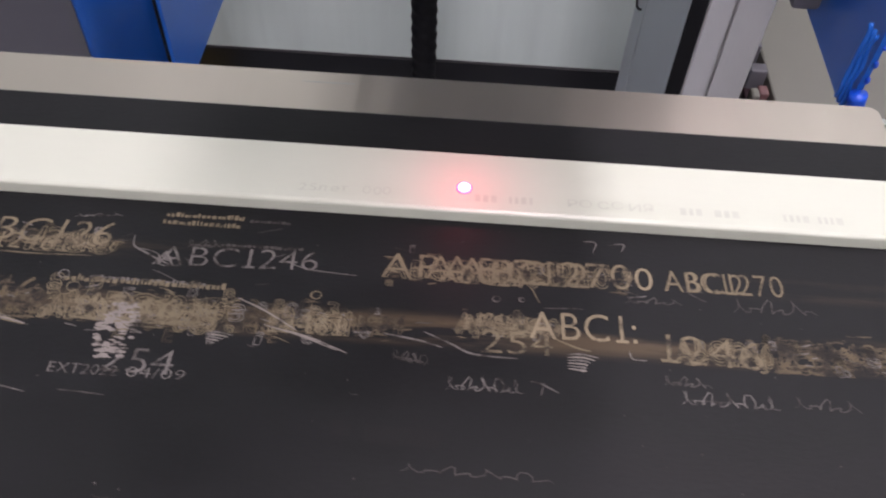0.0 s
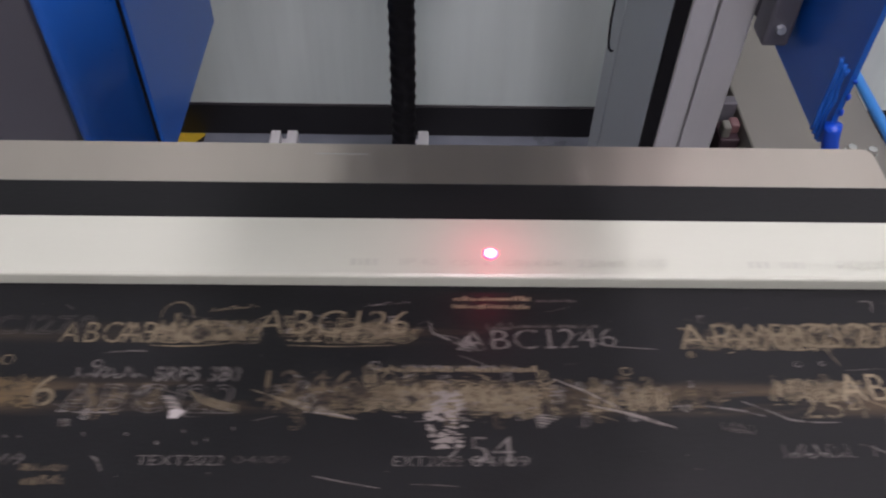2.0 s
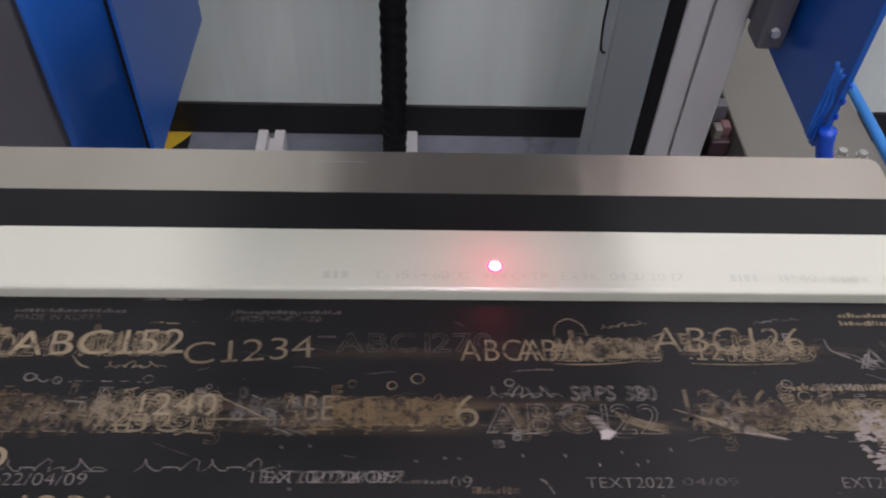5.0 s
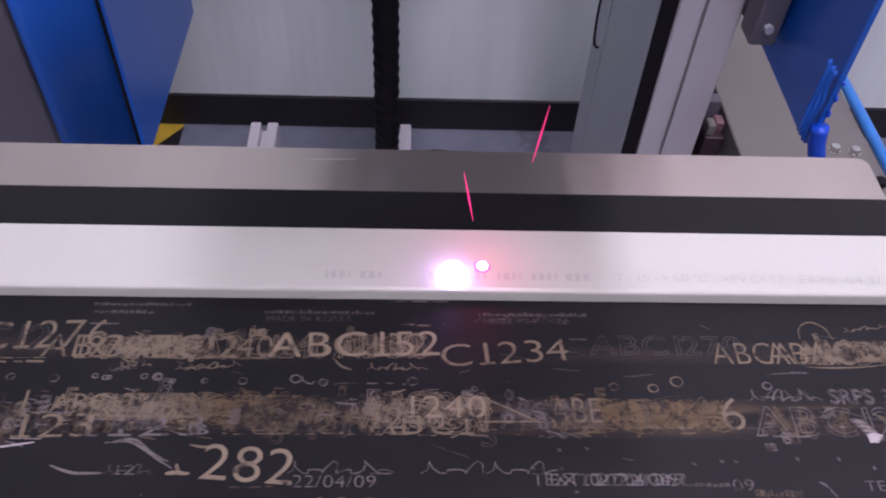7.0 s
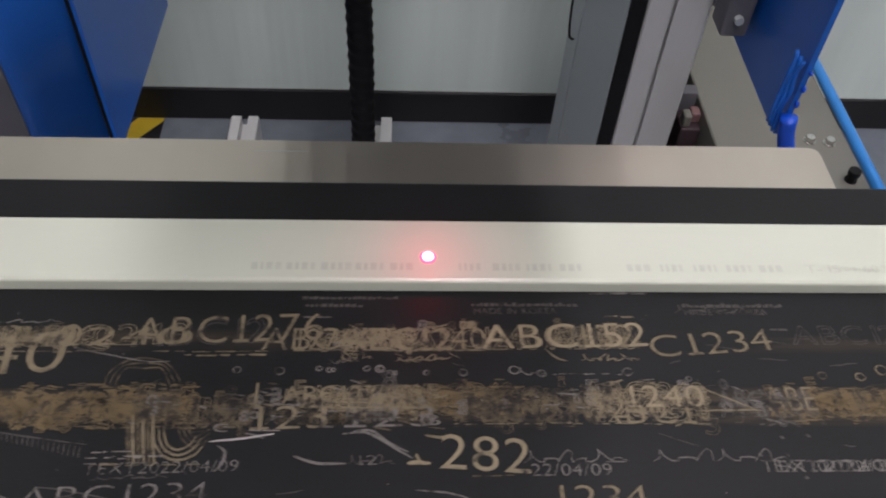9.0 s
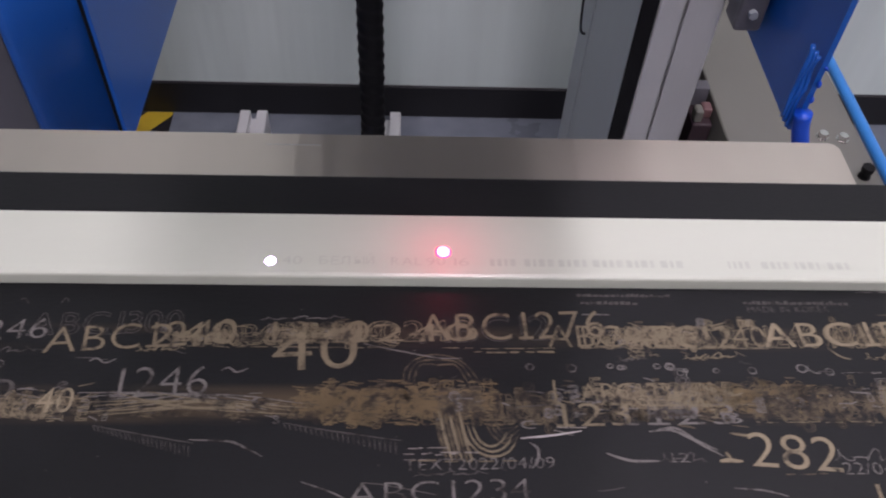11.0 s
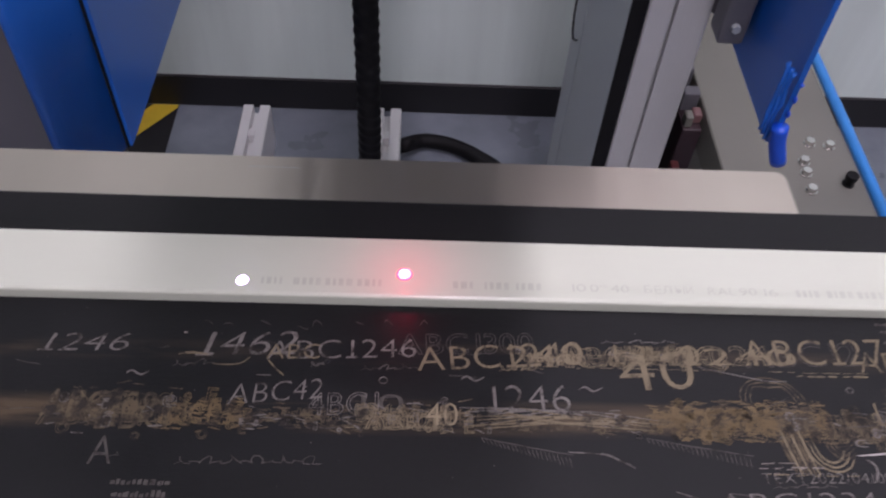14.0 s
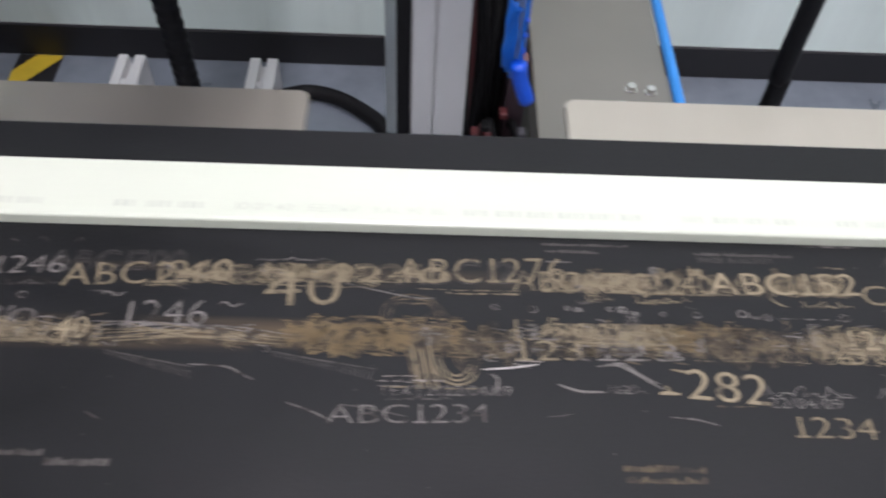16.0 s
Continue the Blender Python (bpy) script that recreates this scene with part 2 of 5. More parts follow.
# ------------------------------------------------------------------ the room
structure("floor", cube(-3.2, 3.2, -2.7, WALL_Y + 0.1, -0.1, 0.0), FLOOR, "smooth blue-grey epoxy workshop floor")
structure("wall_back", cube(-3.2, 3.2, WALL_Y, WALL_Y + 0.1, 0.0595, 2.8), WALL, "glossy white lacquered panel wall above a black plinth")
structure("wall_left", cube(-3.3, -3.2, -2.7, WALL_Y + 0.1, 0, 2.8), PLASTER, "plain pale painted workshop wall")
structure("wall_right", cube(3.2, 3.3, -2.7, WALL_Y + 0.1, 0, 2.8), PLASTER, "plain pale painted workshop wall")
structure("wall_front", cube(-3.2, 3.2, -2.8, -2.7, 0, 2.8), PLASTER, "plain pale painted workshop wall")
structure("ceiling", cube(-3.3, 3.3, -2.8, WALL_Y + 0.1, 2.8, 2.9), PLASTER, "plain white workshop ceiling")
structure("baseboard", cube(-3.2, 3.2, WALL_Y - 0.004, WALL_Y + 0.1, 0.0005, 0.0590, bevel=0.002), SKIRT, "matt black plinth along the foot of the white wall")

# glowing fixtures added to house the unseen lamps
for lx, ly, sx, sy, watts in LIGHTS:
    hx, hy = sx / 2, sy / 2
    lamp_thing = tagged(empty("added_ceiling_light", lx, ly, 2.8), "unseen white rectangular ceiling light, added to light the room", "ceiling light", "ceiling lights")
    part("housing", cube(-hx - 0.02, hx + 0.02, -hy - 0.02, hy + 0.02, -0.06, 0.0, bevel=0.006), PLASTER, lamp_thing)
    part("diffuser", cube(-hx, hx, -hy, hy, -0.072, -0.061, bevel=0.004), DIFFUSER, lamp_thing, "glowing white diffuser")


# ------------------------------------------------------------------ the conveyor
def conveyor():
    c = tagged(empty("conveyor", 0, 0, 0), "steel conveyor frame with a slider bed under the black belt", "conveyor")
    part("slider_bed", cube(-1.9, 1.9, -0.19, 0.040, BELT_Z - 0.040, BELT_Z - 0.0035, bevel=0.002), STEEL, c)
    part("side_member", cube(-1.9, 1.9, 0.0405, 0.0485, BELT_Z - 0.075, BELT_Z - 0.012, bevel=0.001), ALU_DULL, c)
    part("side_member", cube(-1.9, 1.9, -0.205, -0.191, BELT_Z - 0.075, BELT_Z - 0.012, bevel=0.001), ALU_DULL, c)
    for x in (-1.6, 1.6):
        for y in (-0.17, 0.005):
            part("leg", prism(slot_outline(x - 0.02, x + 0.02, y - 0.02, y + 0.02), "z", 0, BELT_Z - 0.041), ALU, c)
    return c


conveyor()


def edge_plate(x0, x1, label, chamfer_left, chamfer_right):
    p = tagged(empty("edge_plate", x0, 0.05, BELT_Z - 0.008), label, "side plate", "plates beside the belt")
    w, y0, y1, r = x1 - x0, 0.0, 0.0262, 0.004
    out = [(0, y0), (w, y0)]
    out += [(w - r + r * math.cos(a), y1 - r + r * math.sin(a)) for a in (0.0, 0.4, 0.8, 1.2, 1.571)] if chamfer_right else [(w, y1)]
    out += [(r - r * math.sin(a), y1 - r + r * math.cos(a)) for a in (0.0, 0.4, 0.8, 1.2, 1.571)] if chamfer_left else [(0, y1)]
    bm = prism(out, "z", -0.003, 0.0)
    part("plate", bm, STEEL, p)
    if x0 < 0:
        part("score_line", cube(-0.062 - x0, -0.0425 - x0, 0.0204, 0.0206, 0.0, 0.00012), ALU_DULL, p)
    part("flange", cube(0.001, w - 0.001, 0.0, 0.0025, -0.030, -0.0032), STEEL, p)
    return p


edge_plate(-1.6, 0.1505, "brushed stainless steel edge plate along the belt, rounded corner", False, True)
edge_plate(0.2515, 1.7, "brushed stainless steel edge plate along the belt, square corner", True, False)

belt = tagged(empty("conveyor_belt", 0, 0, BELT_Z), "black rubber conveyor belt covered in tan laser-burnt lettering", "conveyor belt")
belt_sheet = part("belt_sheet", cube(-1.75, 1.1, -0.185, 0.0470, -0.0030, 0.0, bevel=0.0008), BELT, belt, "worn black rubber sheet")

profile = tagged(empty("plastic_profile", 0, 0, BELT_Z), "white PVC trunking profile lying on the belt, faint grey print", "plastic profile")


def profile_body():
    out = [(0.0, 0.0002), (0.0250, 0.0002), (0.0250, 0.0044), (0.0246, 0.0050), (0.0012, 0.0050), (0.0003, 0.0046), (0.0, 0.0040)]
    return prism(out, "x", -1.7, 1.05)


profile_strip = part("body", profile_body(), PVC, profile)


# ------------------------------------------------------------------ lettering
GLYPHS = {}


def glyph(ch, thin):
    key = (ch, thin)
    if key not in GLYPHS:
        cu = bpy.data.curves.new("glyph", "FONT")
        cu.body, cu.size, cu.resolution_u, cu.offset, cu.fill_mode = ch, 1.0, 4, thin, "FRONT"
        ob = new("glyph", cu)
        bpy.context.view_layer.update()
        me = bpy.data.meshes.new_from_object(ob.evaluated_get(bpy.context.evaluated_depsgraph_get()))
        verts = [(p.co.x, p.co.y) for p in me.vertices]
        faces = [tuple(p.vertices) for p in me.polygons if p.area > 1e-6]
        wide = max([p[0] for p in verts], default=0.3)
        if ch == "1" and thin < -0.005:
            k = len(verts)
            verts += [(wide - 0.20, 0.0), (wide + 0.11, 0.0), (wide + 0.11, 0.07), (wide - 0.20, 0.07)]
            faces.append((k, k + 1, k + 2, k + 3))
            wide += 0.11
        GLYPHS[key] = (verts, faces, wide + 0.05)
        bpy.data.objects.remove(ob)
        bpy.data.curves.remove(cu)
        bpy.data.meshes.remove(me)
    return GLYPHS[key]


def text_geometry(text, width, height, thin, slant=0.0):
    verts, faces, x = [], [], 0.0
    for ch in text:
        if ch == " ":
            x += 0.4
            continue
        vs, fs, adv = glyph(ch, thin)
        base = len(verts)
        verts += [(x + a + slant * b, b) for a, b in vs]
        faces += [tuple(base + i for i in f) for f in fs]
        x += adv
    sx, sy = width / max(x - 0.05, 0.1), height / 0.73
    return [(a * sx, b * sy) for a, b in verts], faces


class Sheet:
    """Collects flat pieces into one mesh."""

    def __init__(self):
        self.verts, self.faces = [], []

    def add(self, verts, faces, u, w, z, turn=0.0):
        c, s = math.cos(turn), math.sin(turn)
        base = len(self.verts)
        self.verts += [(u + a * c - b * s, w + a * s + b * c, z) for a, b in verts]
        self.faces += [tuple(base + i for i in f) for f in faces]

    def stroke(self, pts, half, z):
        """A thin scratch through points, tapering to its ends."""
        base = len(self.verts)
        count = len(pts)
        for i, (a, b) in enumerate(pts):
            a0, b0 = pts[max(i - 1, 0)]
            a1, b1 = pts[min(i + 1, count - 1)]
            ln = math.hypot(a1 - a0, b1 - b0) or 1
            k = half * (0.35 + 0.65 * math.sin(math.pi * (i + 0.5) / count))
            nx, ny = -(b1 - b0) / ln * k, (a1 - a0) / ln * k
            self.verts += [(a + nx, b + ny, z), (a - nx, b - ny, z)]
        self.faces += [(base + 2 * i, base + 2 * i + 1, base + 2 * i + 3, base + 2 * i + 2) for i in range(count - 1)]

    def build(self, name, mat, parent, label="", kind=""):
        me = bpy.data.meshes.new(name)
        me.from_pydata(self.verts, [], self.faces)
        me.materials.append(mat)
        ob = new(name, me)
        ob.parent = parent
        return tagged(ob, label, kind=kind)


LOOKS = {"t": (TAN, -0.010), "b": (TAN_BOLD, -0.007), "g": (PALE, -0.014), "f": (FAINT, -0.010), "d": (DENSE, -0.008), "o": (OCHRE, -0.004), "p": (PALE_BOLD, -0.004), "w": (CHALK, 0.0)}
WORDS = ["ABC1240", "ABC1246", "ABC1270", "ABC1234", "1246", "1240", "ABC12", "ABG1240", "ABC1284", "12461"]
RNG = random.Random(4)
LOOSE = {style: Sheet() for style in LOOKS}
LAYER = [0]
ORDER = "odfgtbpw"


def layer(style):
    """Each mark lies a hair above what was burnt before it."""
    LAYER[0] += 1
    return 0.00002 + 0.00002 * ORDER.index(style.lower()) + 0.0000014 * (LAYER[0] * 5 % 13)


def hollow(verts, faces, half):
    """Only the outline of flat letters, as thin strips along their rims."""
    uses = {}
    for face in faces:
        for i, j in zip(face, face[1:] + face[:1]):
            uses.setdefault((min(i, j), max(i, j)), []).append((i, j))
    out_v, out_f = [], []
    for pair in uses.values():
        if len(pair) == 1:
            (ax, ay), (bx, by) = verts[pair[0][0]], verts[pair[0][1]]
            ln = math.hypot(bx - ax, by - ay) or 1
            nx, ny, ex, ey = -(by - ay) / ln * half, (bx - ax) / ln * half, (bx - ax) / ln * half * 0.6, (by - ay) / ln * half * 0.6
            k = len(out_v)
            out_v += [(ax + nx - ex, ay + ny - ey), (ax - nx - ex, ay - ny - ey), (bx - nx + ex, by - ny + ey), (bx + nx + ex, by + ny + ey)]
            out_f.append((k, k + 1, k + 2, k + 3))
    return out_v, out_f


def letters(text, width, height, style, slant=0.0):
    low = style.lower()
    shape = text_geometry(text, width, height, LOOKS[low][1] + (0.012 if low != style else 0.0), slant)
    return hollow(*shape, 0.00013) if low != style else shape


def mark(text, u, w, width, height, style, tilt=0.0, slant=0.0):
    """One readable string; a capital style letter leaves it hollow."""
    s = Sheet()
    s.add(*letters(text, width, height, style, slant), u, w, layer(style), tilt)
    s.build("lettering", LOOKS[style.lower()][0], belt_sheet)


def line(pts, half, style):
    """A smooth stroke through points, with a slightly shaky hand."""
    ends = [pts[0]] + list(pts) + [pts[-1]]
    full = []
    for p0, p1, p2, p3 in zip(ends, ends[1:], ends[2:], ends[3:]):
        for k in range(5):
            q = k / 5
            x, y = (0.5 * (2 * p1[c] + (p2[c] - p0[c]) * q + (2 * p0[c] - 5 * p1[c] + 4 * p2[c] - p3[c]) * q * q + (3 * p1[c] - p0[c] - 3 * p2[c] + p3[c]) * q ** 3) for c in (0, 1))
            full.append((x + RNG.uniform(-1, 1) * 0.00006, y + RNG.uniform(-1, 1) * 0.00006))
    LOOSE[style].stroke(full + [pts[-1]], half, layer(style))


def ring(u, w, r, style):
    pts = [(u + r * math.cos(0.524 * k + 0.3), w + 0.9 * r * math.sin(0.524 * k + 0.3)) for k in range(13)]
    LOOSE[style].stroke(pts, 0.00024, layer(style))


def scrawl(u0, w0, u1, w1, tall, teeth, style):
    """A wavy line of writing that cannot be read."""
    pts = []
    for k in range(teeth * 6 + 1):
        f = k / (teeth * 6)
        up = 0.5 - 0.5 * math.cos(math.pi * k / 3 + 0.6 * math.sin(k * 0.37))
        pts.append((u0 + (u1 - u0) * f + 0.0009 * math.sin(k * 1.3), w0 + (w1 - w0) * f + tall * up * (0.65 + 0.35 * math.sin(k * 0.53))))
    LOOSE[style].stroke(pts, 0.0002, layer(style))


def small_print(u0, u1, w, tall, style):
    """A line of print too small to read, as short bars; a very low one is a broken rule."""
    low = tall < 0.0012
    a = u0
    while a < u1:
        wd = RNG.uniform(0.001, 0.006) if low else RNG.uniform(0.0005, 0.0016)
        h = tall * RNG.uniform(0.5, 1.0) * (0.6 if low else 1.0)
        lift = RNG.uniform(0, 0.0004) if low else RNG.uniform(0, 0.15) * tall
        LOOSE[style].add([(0, 0), (wd, RNG.uniform(-1, 1) * 0.00012), (wd, h), (0, h * RNG.uniform(0.7, 1.0))], [(0, 1, 2, 3)], a, w + lift, layer(style))
        a += wd + (RNG.uniform(0.0003, 0.0025) if low else RNG.uniform(0.0002, 0.0006))


def clump(u0, u1, w0, w1, strings, specks, burn, style):
    """A crowded patch: strings burnt over one another, broken strokes, and rubber scorched between them."""
    tall = w1 - w0
    under = {"t": "d", "b": "t", "d": "d", "o": "o", "f": "f"}[style]
    for k in range(burn):
        a, b = RNG.uniform(u0, u1), w0 + tall * min(1.0, max(0.0, RNG.gauss(0.48, 0.24)))
        ln = RNG.uniform(0.0012, 0.0055)
        a = min(a, u1 - ln * 0.7)
        LOOSE[under].stroke([(a + ln * q / 4, b + RNG.uniform(-1, 1) * 0.0003) for q in range(5)], RNG.uniform(0.00016, 0.00042), layer(under))
    for k in range((strings * 2 + 2) // 3):
        word = RNG.choice(WORDS)
        h = tall * RNG.uniform(0.42, 0.78)
        width = min(h * 0.72 * len(word), (u1 - u0) * 1.05)
        a = RNG.uniform(u0, max(u0, u1 - width))
        look = style if k % 3 else under
        LOOSE[look].add(*letters(word, width, h, look.upper() if k % 4 else look), a, w0 + RNG.uniform(0, tall - h), layer(look), RNG.uniform(-0.02, 0.02))
    for k in range(specks):
        a, b = RNG.uniform(u0, u1), w0 + tall * min(1.12, max(-0.1, RNG.gauss(0.5, 0.3)))
        look = (style, under, style, "g" if style != "o" else "d")[k % 4]
        if k % 3 == 0:
            h = tall * RNG.uniform(0.25, 0.5)
            LOOSE[look].add(*letters(RNG.choice("0o8B3iEe"), h * 0.72, h, look.upper()), a, b - h / 2, layer(look), RNG.uniform(-0.1, 0.1))
        else:
            ln, up = RNG.uniform(0.001, 0.005), RNG.gauss(-0.05, 0.25)
            LOOSE[look].stroke([(a, b), (a + ln * 0.5, b + ln * up * 0.4), (a + ln, b + ln * up)], RNG.uniform(0.00012, 0.0003), layer(look))


def belt_markings():
    # stretch that has already passed the marking head
    clump(-0.0231, 0.0507, -0.0237, -0.013, 14, 30, 60, "t")
    mark("APABC1270", -0.0228, -0.0235, 0.0735, 0.0099, "t", 0.0192)
    mark("AABC12", -0.0099, -0.0229, 0.048, 0.0095, "t", 0.0062)
    mark("0", 0.0512, -0.0219, 0.0057, 0.0087, "b", 0.0082)
    mark("ABC1270", 0.0599, -0.0217, 0.0352, 0.0083, "t", 0.015)
    mark("ABC12", 0.0604, -0.0215, 0.023, 0.0079, "t", 0.0173)
    line([(0.0371, -0.0049), (0.0409, -0.0051), (0.0397, -0.0091)], 0.0002, "g")
    line([(0.0448, -0.0056), (0.0493, -0.005), (0.0485, -0.0078)], 0.0002, "g")
    scrawl(0.0482, -0.0267, 0.0639, -0.0265, 0.0024, 5, "f")
    scrawl(0.0793, -0.0274, 0.1029, -0.0271, 0.0052, 6, "f")
    line([(0.0211, -0.0236), (0.0236, -0.0288)], 0.0002, "t")
    clump(0., 0.0277, -0.0414, -0.0327, 9, 25, 20, "t")
    scrawl(0.0016, -0.0415, 0.0213, -0.0415, 0.0082, 6, "t")
    mark("ABC1:", 0.0206, -0.0411, 0.0301, 0.0098, "b", 0.0167)
    mark("254", 0.0068, -0.0467, 0.0202, 0.008, "t", 0.0052)
    mark("1246", 0.0552, -0.0458, 0.0295, 0.0099, "t", -0.0319)
    clump(0.0611, 0.0863, -0.047, -0.0372, 5, 20, 25, "t")
    clump(0.0845, 0.1082, -0.047, -0.0356, 5, 30, 30, "d")
    mark("25", 0.0862, -0.0471, 0.0173, 0.01, "d", 0.0194)
    clump(0.1082, 0.1305, -0.0461, -0.0346, 5, 30, 30, "d")
    ring(0.0112, -0.0285, 0.0011, "g")
    ring(0.0186, -0.0282, 0.0008, "g")
    line([(0.031, -0.0457), (0.035, -0.0452), (0.0396, -0.0461)], 0.00028, "g")
    line([(0.0311, -0.0466), (0.0352, -0.0463), (0.0385, -0.047)], 0.00028, "p")
    line([(0.0311, -0.0475), (0.0353, -0.0473), (0.0374, -0.0479)], 0.00028, "g")
    line([(0.0312, -0.0484), (0.0355, -0.0484), (0.0364, -0.0489)], 0.00028, "p")
    line([(0.0312, -0.0492), (0.0357, -0.0494), (0.0353, -0.0498)], 0.00028, "g")
    line([(0.0313, -0.0501), (0.0358, -0.0504), (0.0343, -0.0507)], 0.00028, "p")
    line([(-0.0086, -0.0414), (-0.0009, -0.0447), (0.0052, -0.0475), (0.0176, -0.048)], 0.0003, "g")
    line([(-0.0196, -0.0428), (-0.0102, -0.0442), (-0.0032, -0.0461)], 0.0003, "g")
    line([(0.0277, -0.0408), (0.0337, -0.0433), (0.0375, -0.0441)], 0.0003, "t")
    line([(0.0482, -0.0433), (0.049, -0.0457), (0.0529, -0.0459)], 0.0002, "g")
    scrawl(-0.0014, -0.059, 0.0181, -0.0589, 0.0044, 9, "g")
    line([(0.0208, -0.0548), (0.0237, -0.0554), (0.0284, -0.0578)], 0.00025, "g")
    line([(0.0245, -0.055), (0.0238, -0.0587)], 0.0002, "g")
    scrawl(0.061, -0.0586, 0.086, -0.0586, 0.0044, 9, "g")
    scrawl(0.0908, -0.0574, 0.1074, -0.0578, 0.0037, 5, "f")
    scrawl(-0.0164, -0.0506, -0.0073, -0.052, 0.0031, 7, "f")
    scrawl(0.0569, -0.0529, 0.0691, -0.0533, 0.0031, 6, "f")
    scrawl(-0.0113, -0.0827, 0.0268, -0.0832, 0.0023, 8, "f")
    # strings round the pale pile of print
    line([(-0.0973, -0.014), (-0.0965, -0.0178), (-0.0923, -0.0202), (-0.0877, -0.0226), (-0.083, -0.0244)], 0.0003, "g")
    line([(-0.0958, -0.0186), (-0.0889, -0.0202), (-0.0871, -0.0242), (-0.0813, -0.0242)], 0.0002, "g")
    mark("ABC1246", -0.0883, -0.0244, 0.0469, 0.0077, "g", 0.0349)
    mark("A", -0.0897, -0.0244, 0.0067, 0.0057, "g", 0.0049)
    line([(-0.0507, -0.02), (-0.0438, -0.0224), (-0.0297, -0.0235)], 0.0002, "g")
    scrawl(-0.0807, -0.017, -0.0721, -0.0166, 0.0029, 5, "f")
    small_print(-0.0711, -0.0479, -0.0159, 0.0013, "f")
    small_print(-0.09, -0.0662, -0.0058, 0.002, "t")
    small_print(-0.0905, -0.0669, -0.0089, 0.002, "t")
    small_print(-0.0644, -0.0522, -0.0061, 0.0015, "f")
    small_print(-0.1122, -0.0664, -0.0321, 0.0023, "t")
    small_print(-0.1056, -0.0727, -0.0309, 0.0015, "g")
    ring(-0.1133, -0.0298, 0.0015, "g")
    ring(-0.0751, -0.0304, 0.0013, "t")
    ring(-0.0402, -0.0314, 0.0015, "t")
    ring(-0.1092, -0.034, 0.0019, "t")
    clump(-0.1809, -0.1495, -0.0226, -0.0135, 11, 30, 18, "t")
    clump(-0.1511, -0.1018, -0.022, -0.0122, 8, 30, 8, "t")
    mark("ABC126", -0.1502, -0.0189, 0.046, 0.0096, "t", 0.0056, 0.12)
    mark("1268", -0.1311, -0.022, 0.0288, 0.0057, "T", 0.0052)
    mark("ABCA", -0.2073, -0.0224, 0.0247, 0.0081, "t", 0.0052)
    mark("ABAC", -0.1908, -0.0223, 0.0264, 0.0082, "t", 0.0052)
    mark("ABCD123", -0.1809, -0.0223, 0.0331, 0.0086, "T", 0.0052)
    line([(-0.179, -0.0135), (-0.1781, -0.0092), (-0.1743, -0.007), (-0.1702, -0.0092), (-0.1689, -0.0134)], 0.00022, "t")
    scrawl(-0.1647, -0.0106, -0.151, -0.0088, 0.0015, 5, "t")
    scrawl(-0.1173, -0.0082, -0.1041, -0.0068, 0.0011, 5, "g")
    small_print(-0.1908, -0.18, -0.0257, 0.0008, "g")
    line([(-0.1809, -0.0231), (-0.1677, -0.0234), (-0.1544, -0.0221)], 0.00022, "t")
    line([(-0.1395, -0.0229), (-0.1245, -0.0232), (-0.1078, -0.0227)], 0.0002, "t")
    scrawl(-0.2771, -0.008, -0.2501, -0.0078, 0.0034, 6, "f")
    mark("1246", -0.1474, -0.042, 0.0284, 0.0111, "d", 0.003)
    clump(-0.1436, -0.1171, -0.0468, -0.0341, 5, 40, 45, "d")
    clump(-0.1171, -0.0637, -0.047, -0.034, 18, 90, 25, "t")
    clump(-0.1077, -0.0652, -0.0467, -0.034, 3, 60, 0, "t")
    clump(-0.0651, -0.0508, -0.0462, -0.0357, 3, 25, 15, "d")
    clump(-0.0537, -0.0305, -0.0451, -0.0338, 9, 40, 12, "t")
    clump(-0.0304, -0.0152, -0.0447, -0.0365, 3, 20, 12, "d")
    line([(-0.1481, -0.0382), (-0.1386, -0.0411), (-0.1277, -0.0436)], 0.0002, "t")
    line([(-0.1467, -0.0388), (-0.1373, -0.0418), (-0.1261, -0.0443)], 0.0002, "g")
    line([(-0.1452, -0.0393), (-0.1359, -0.0425), (-0.1244, -0.045)], 0.0002, "t")
    line([(-0.1438, -0.0399), (-0.1345, -0.0432), (-0.1227, -0.0457)], 0.0002, "g")
    line([(-0.1424, -0.0404), (-0.1331, -0.044), (-0.1211, -0.0464)], 0.0002, "t")
    line([(-0.141, -0.0409), (-0.1318, -0.0447), (-0.1194, -0.0471)], 0.0002, "g")
    line([(-0.1396, -0.0415), (-0.1304, -0.0454), (-0.1178, -0.0478)], 0.0002, "t")
    line([(-0.062, -0.0342), (-0.0526, -0.0385), (-0.0437, -0.0439)], 0.00025, "p")
    line([(-0.053, -0.0427), (-0.0422, -0.0455), (-0.032, -0.0493)], 0.00025, "p")
    line([(-0.0469, -0.0439), (-0.0378, -0.0465), (-0.0291, -0.05)], 0.00025, "p")
    line([(-0.1326, -0.0454), (-0.1248, -0.0461), (-0.1172, -0.0478)], 0.00025, "p")
    line([(-0.0682, -0.0463), (-0.065, -0.0461), (-0.0608, -0.0468)], 0.00026, "g")
    line([(-0.0681, -0.047), (-0.0653, -0.047), (-0.0619, -0.0475)], 0.00026, "p")
    line([(-0.068, -0.0477), (-0.0655, -0.0478), (-0.0631, -0.0482)], 0.00026, "g")
    line([(-0.0678, -0.0484), (-0.0657, -0.0487), (-0.0642, -0.0489)], 0.00026, "p")
    line([(-0.0677, -0.0491), (-0.0659, -0.0496), (-0.0653, -0.0496)], 0.00026, "g")
    mark("EXT2022", -0.1074, -0.0619, 0.0188, 0.0033, "g", 0.0009)
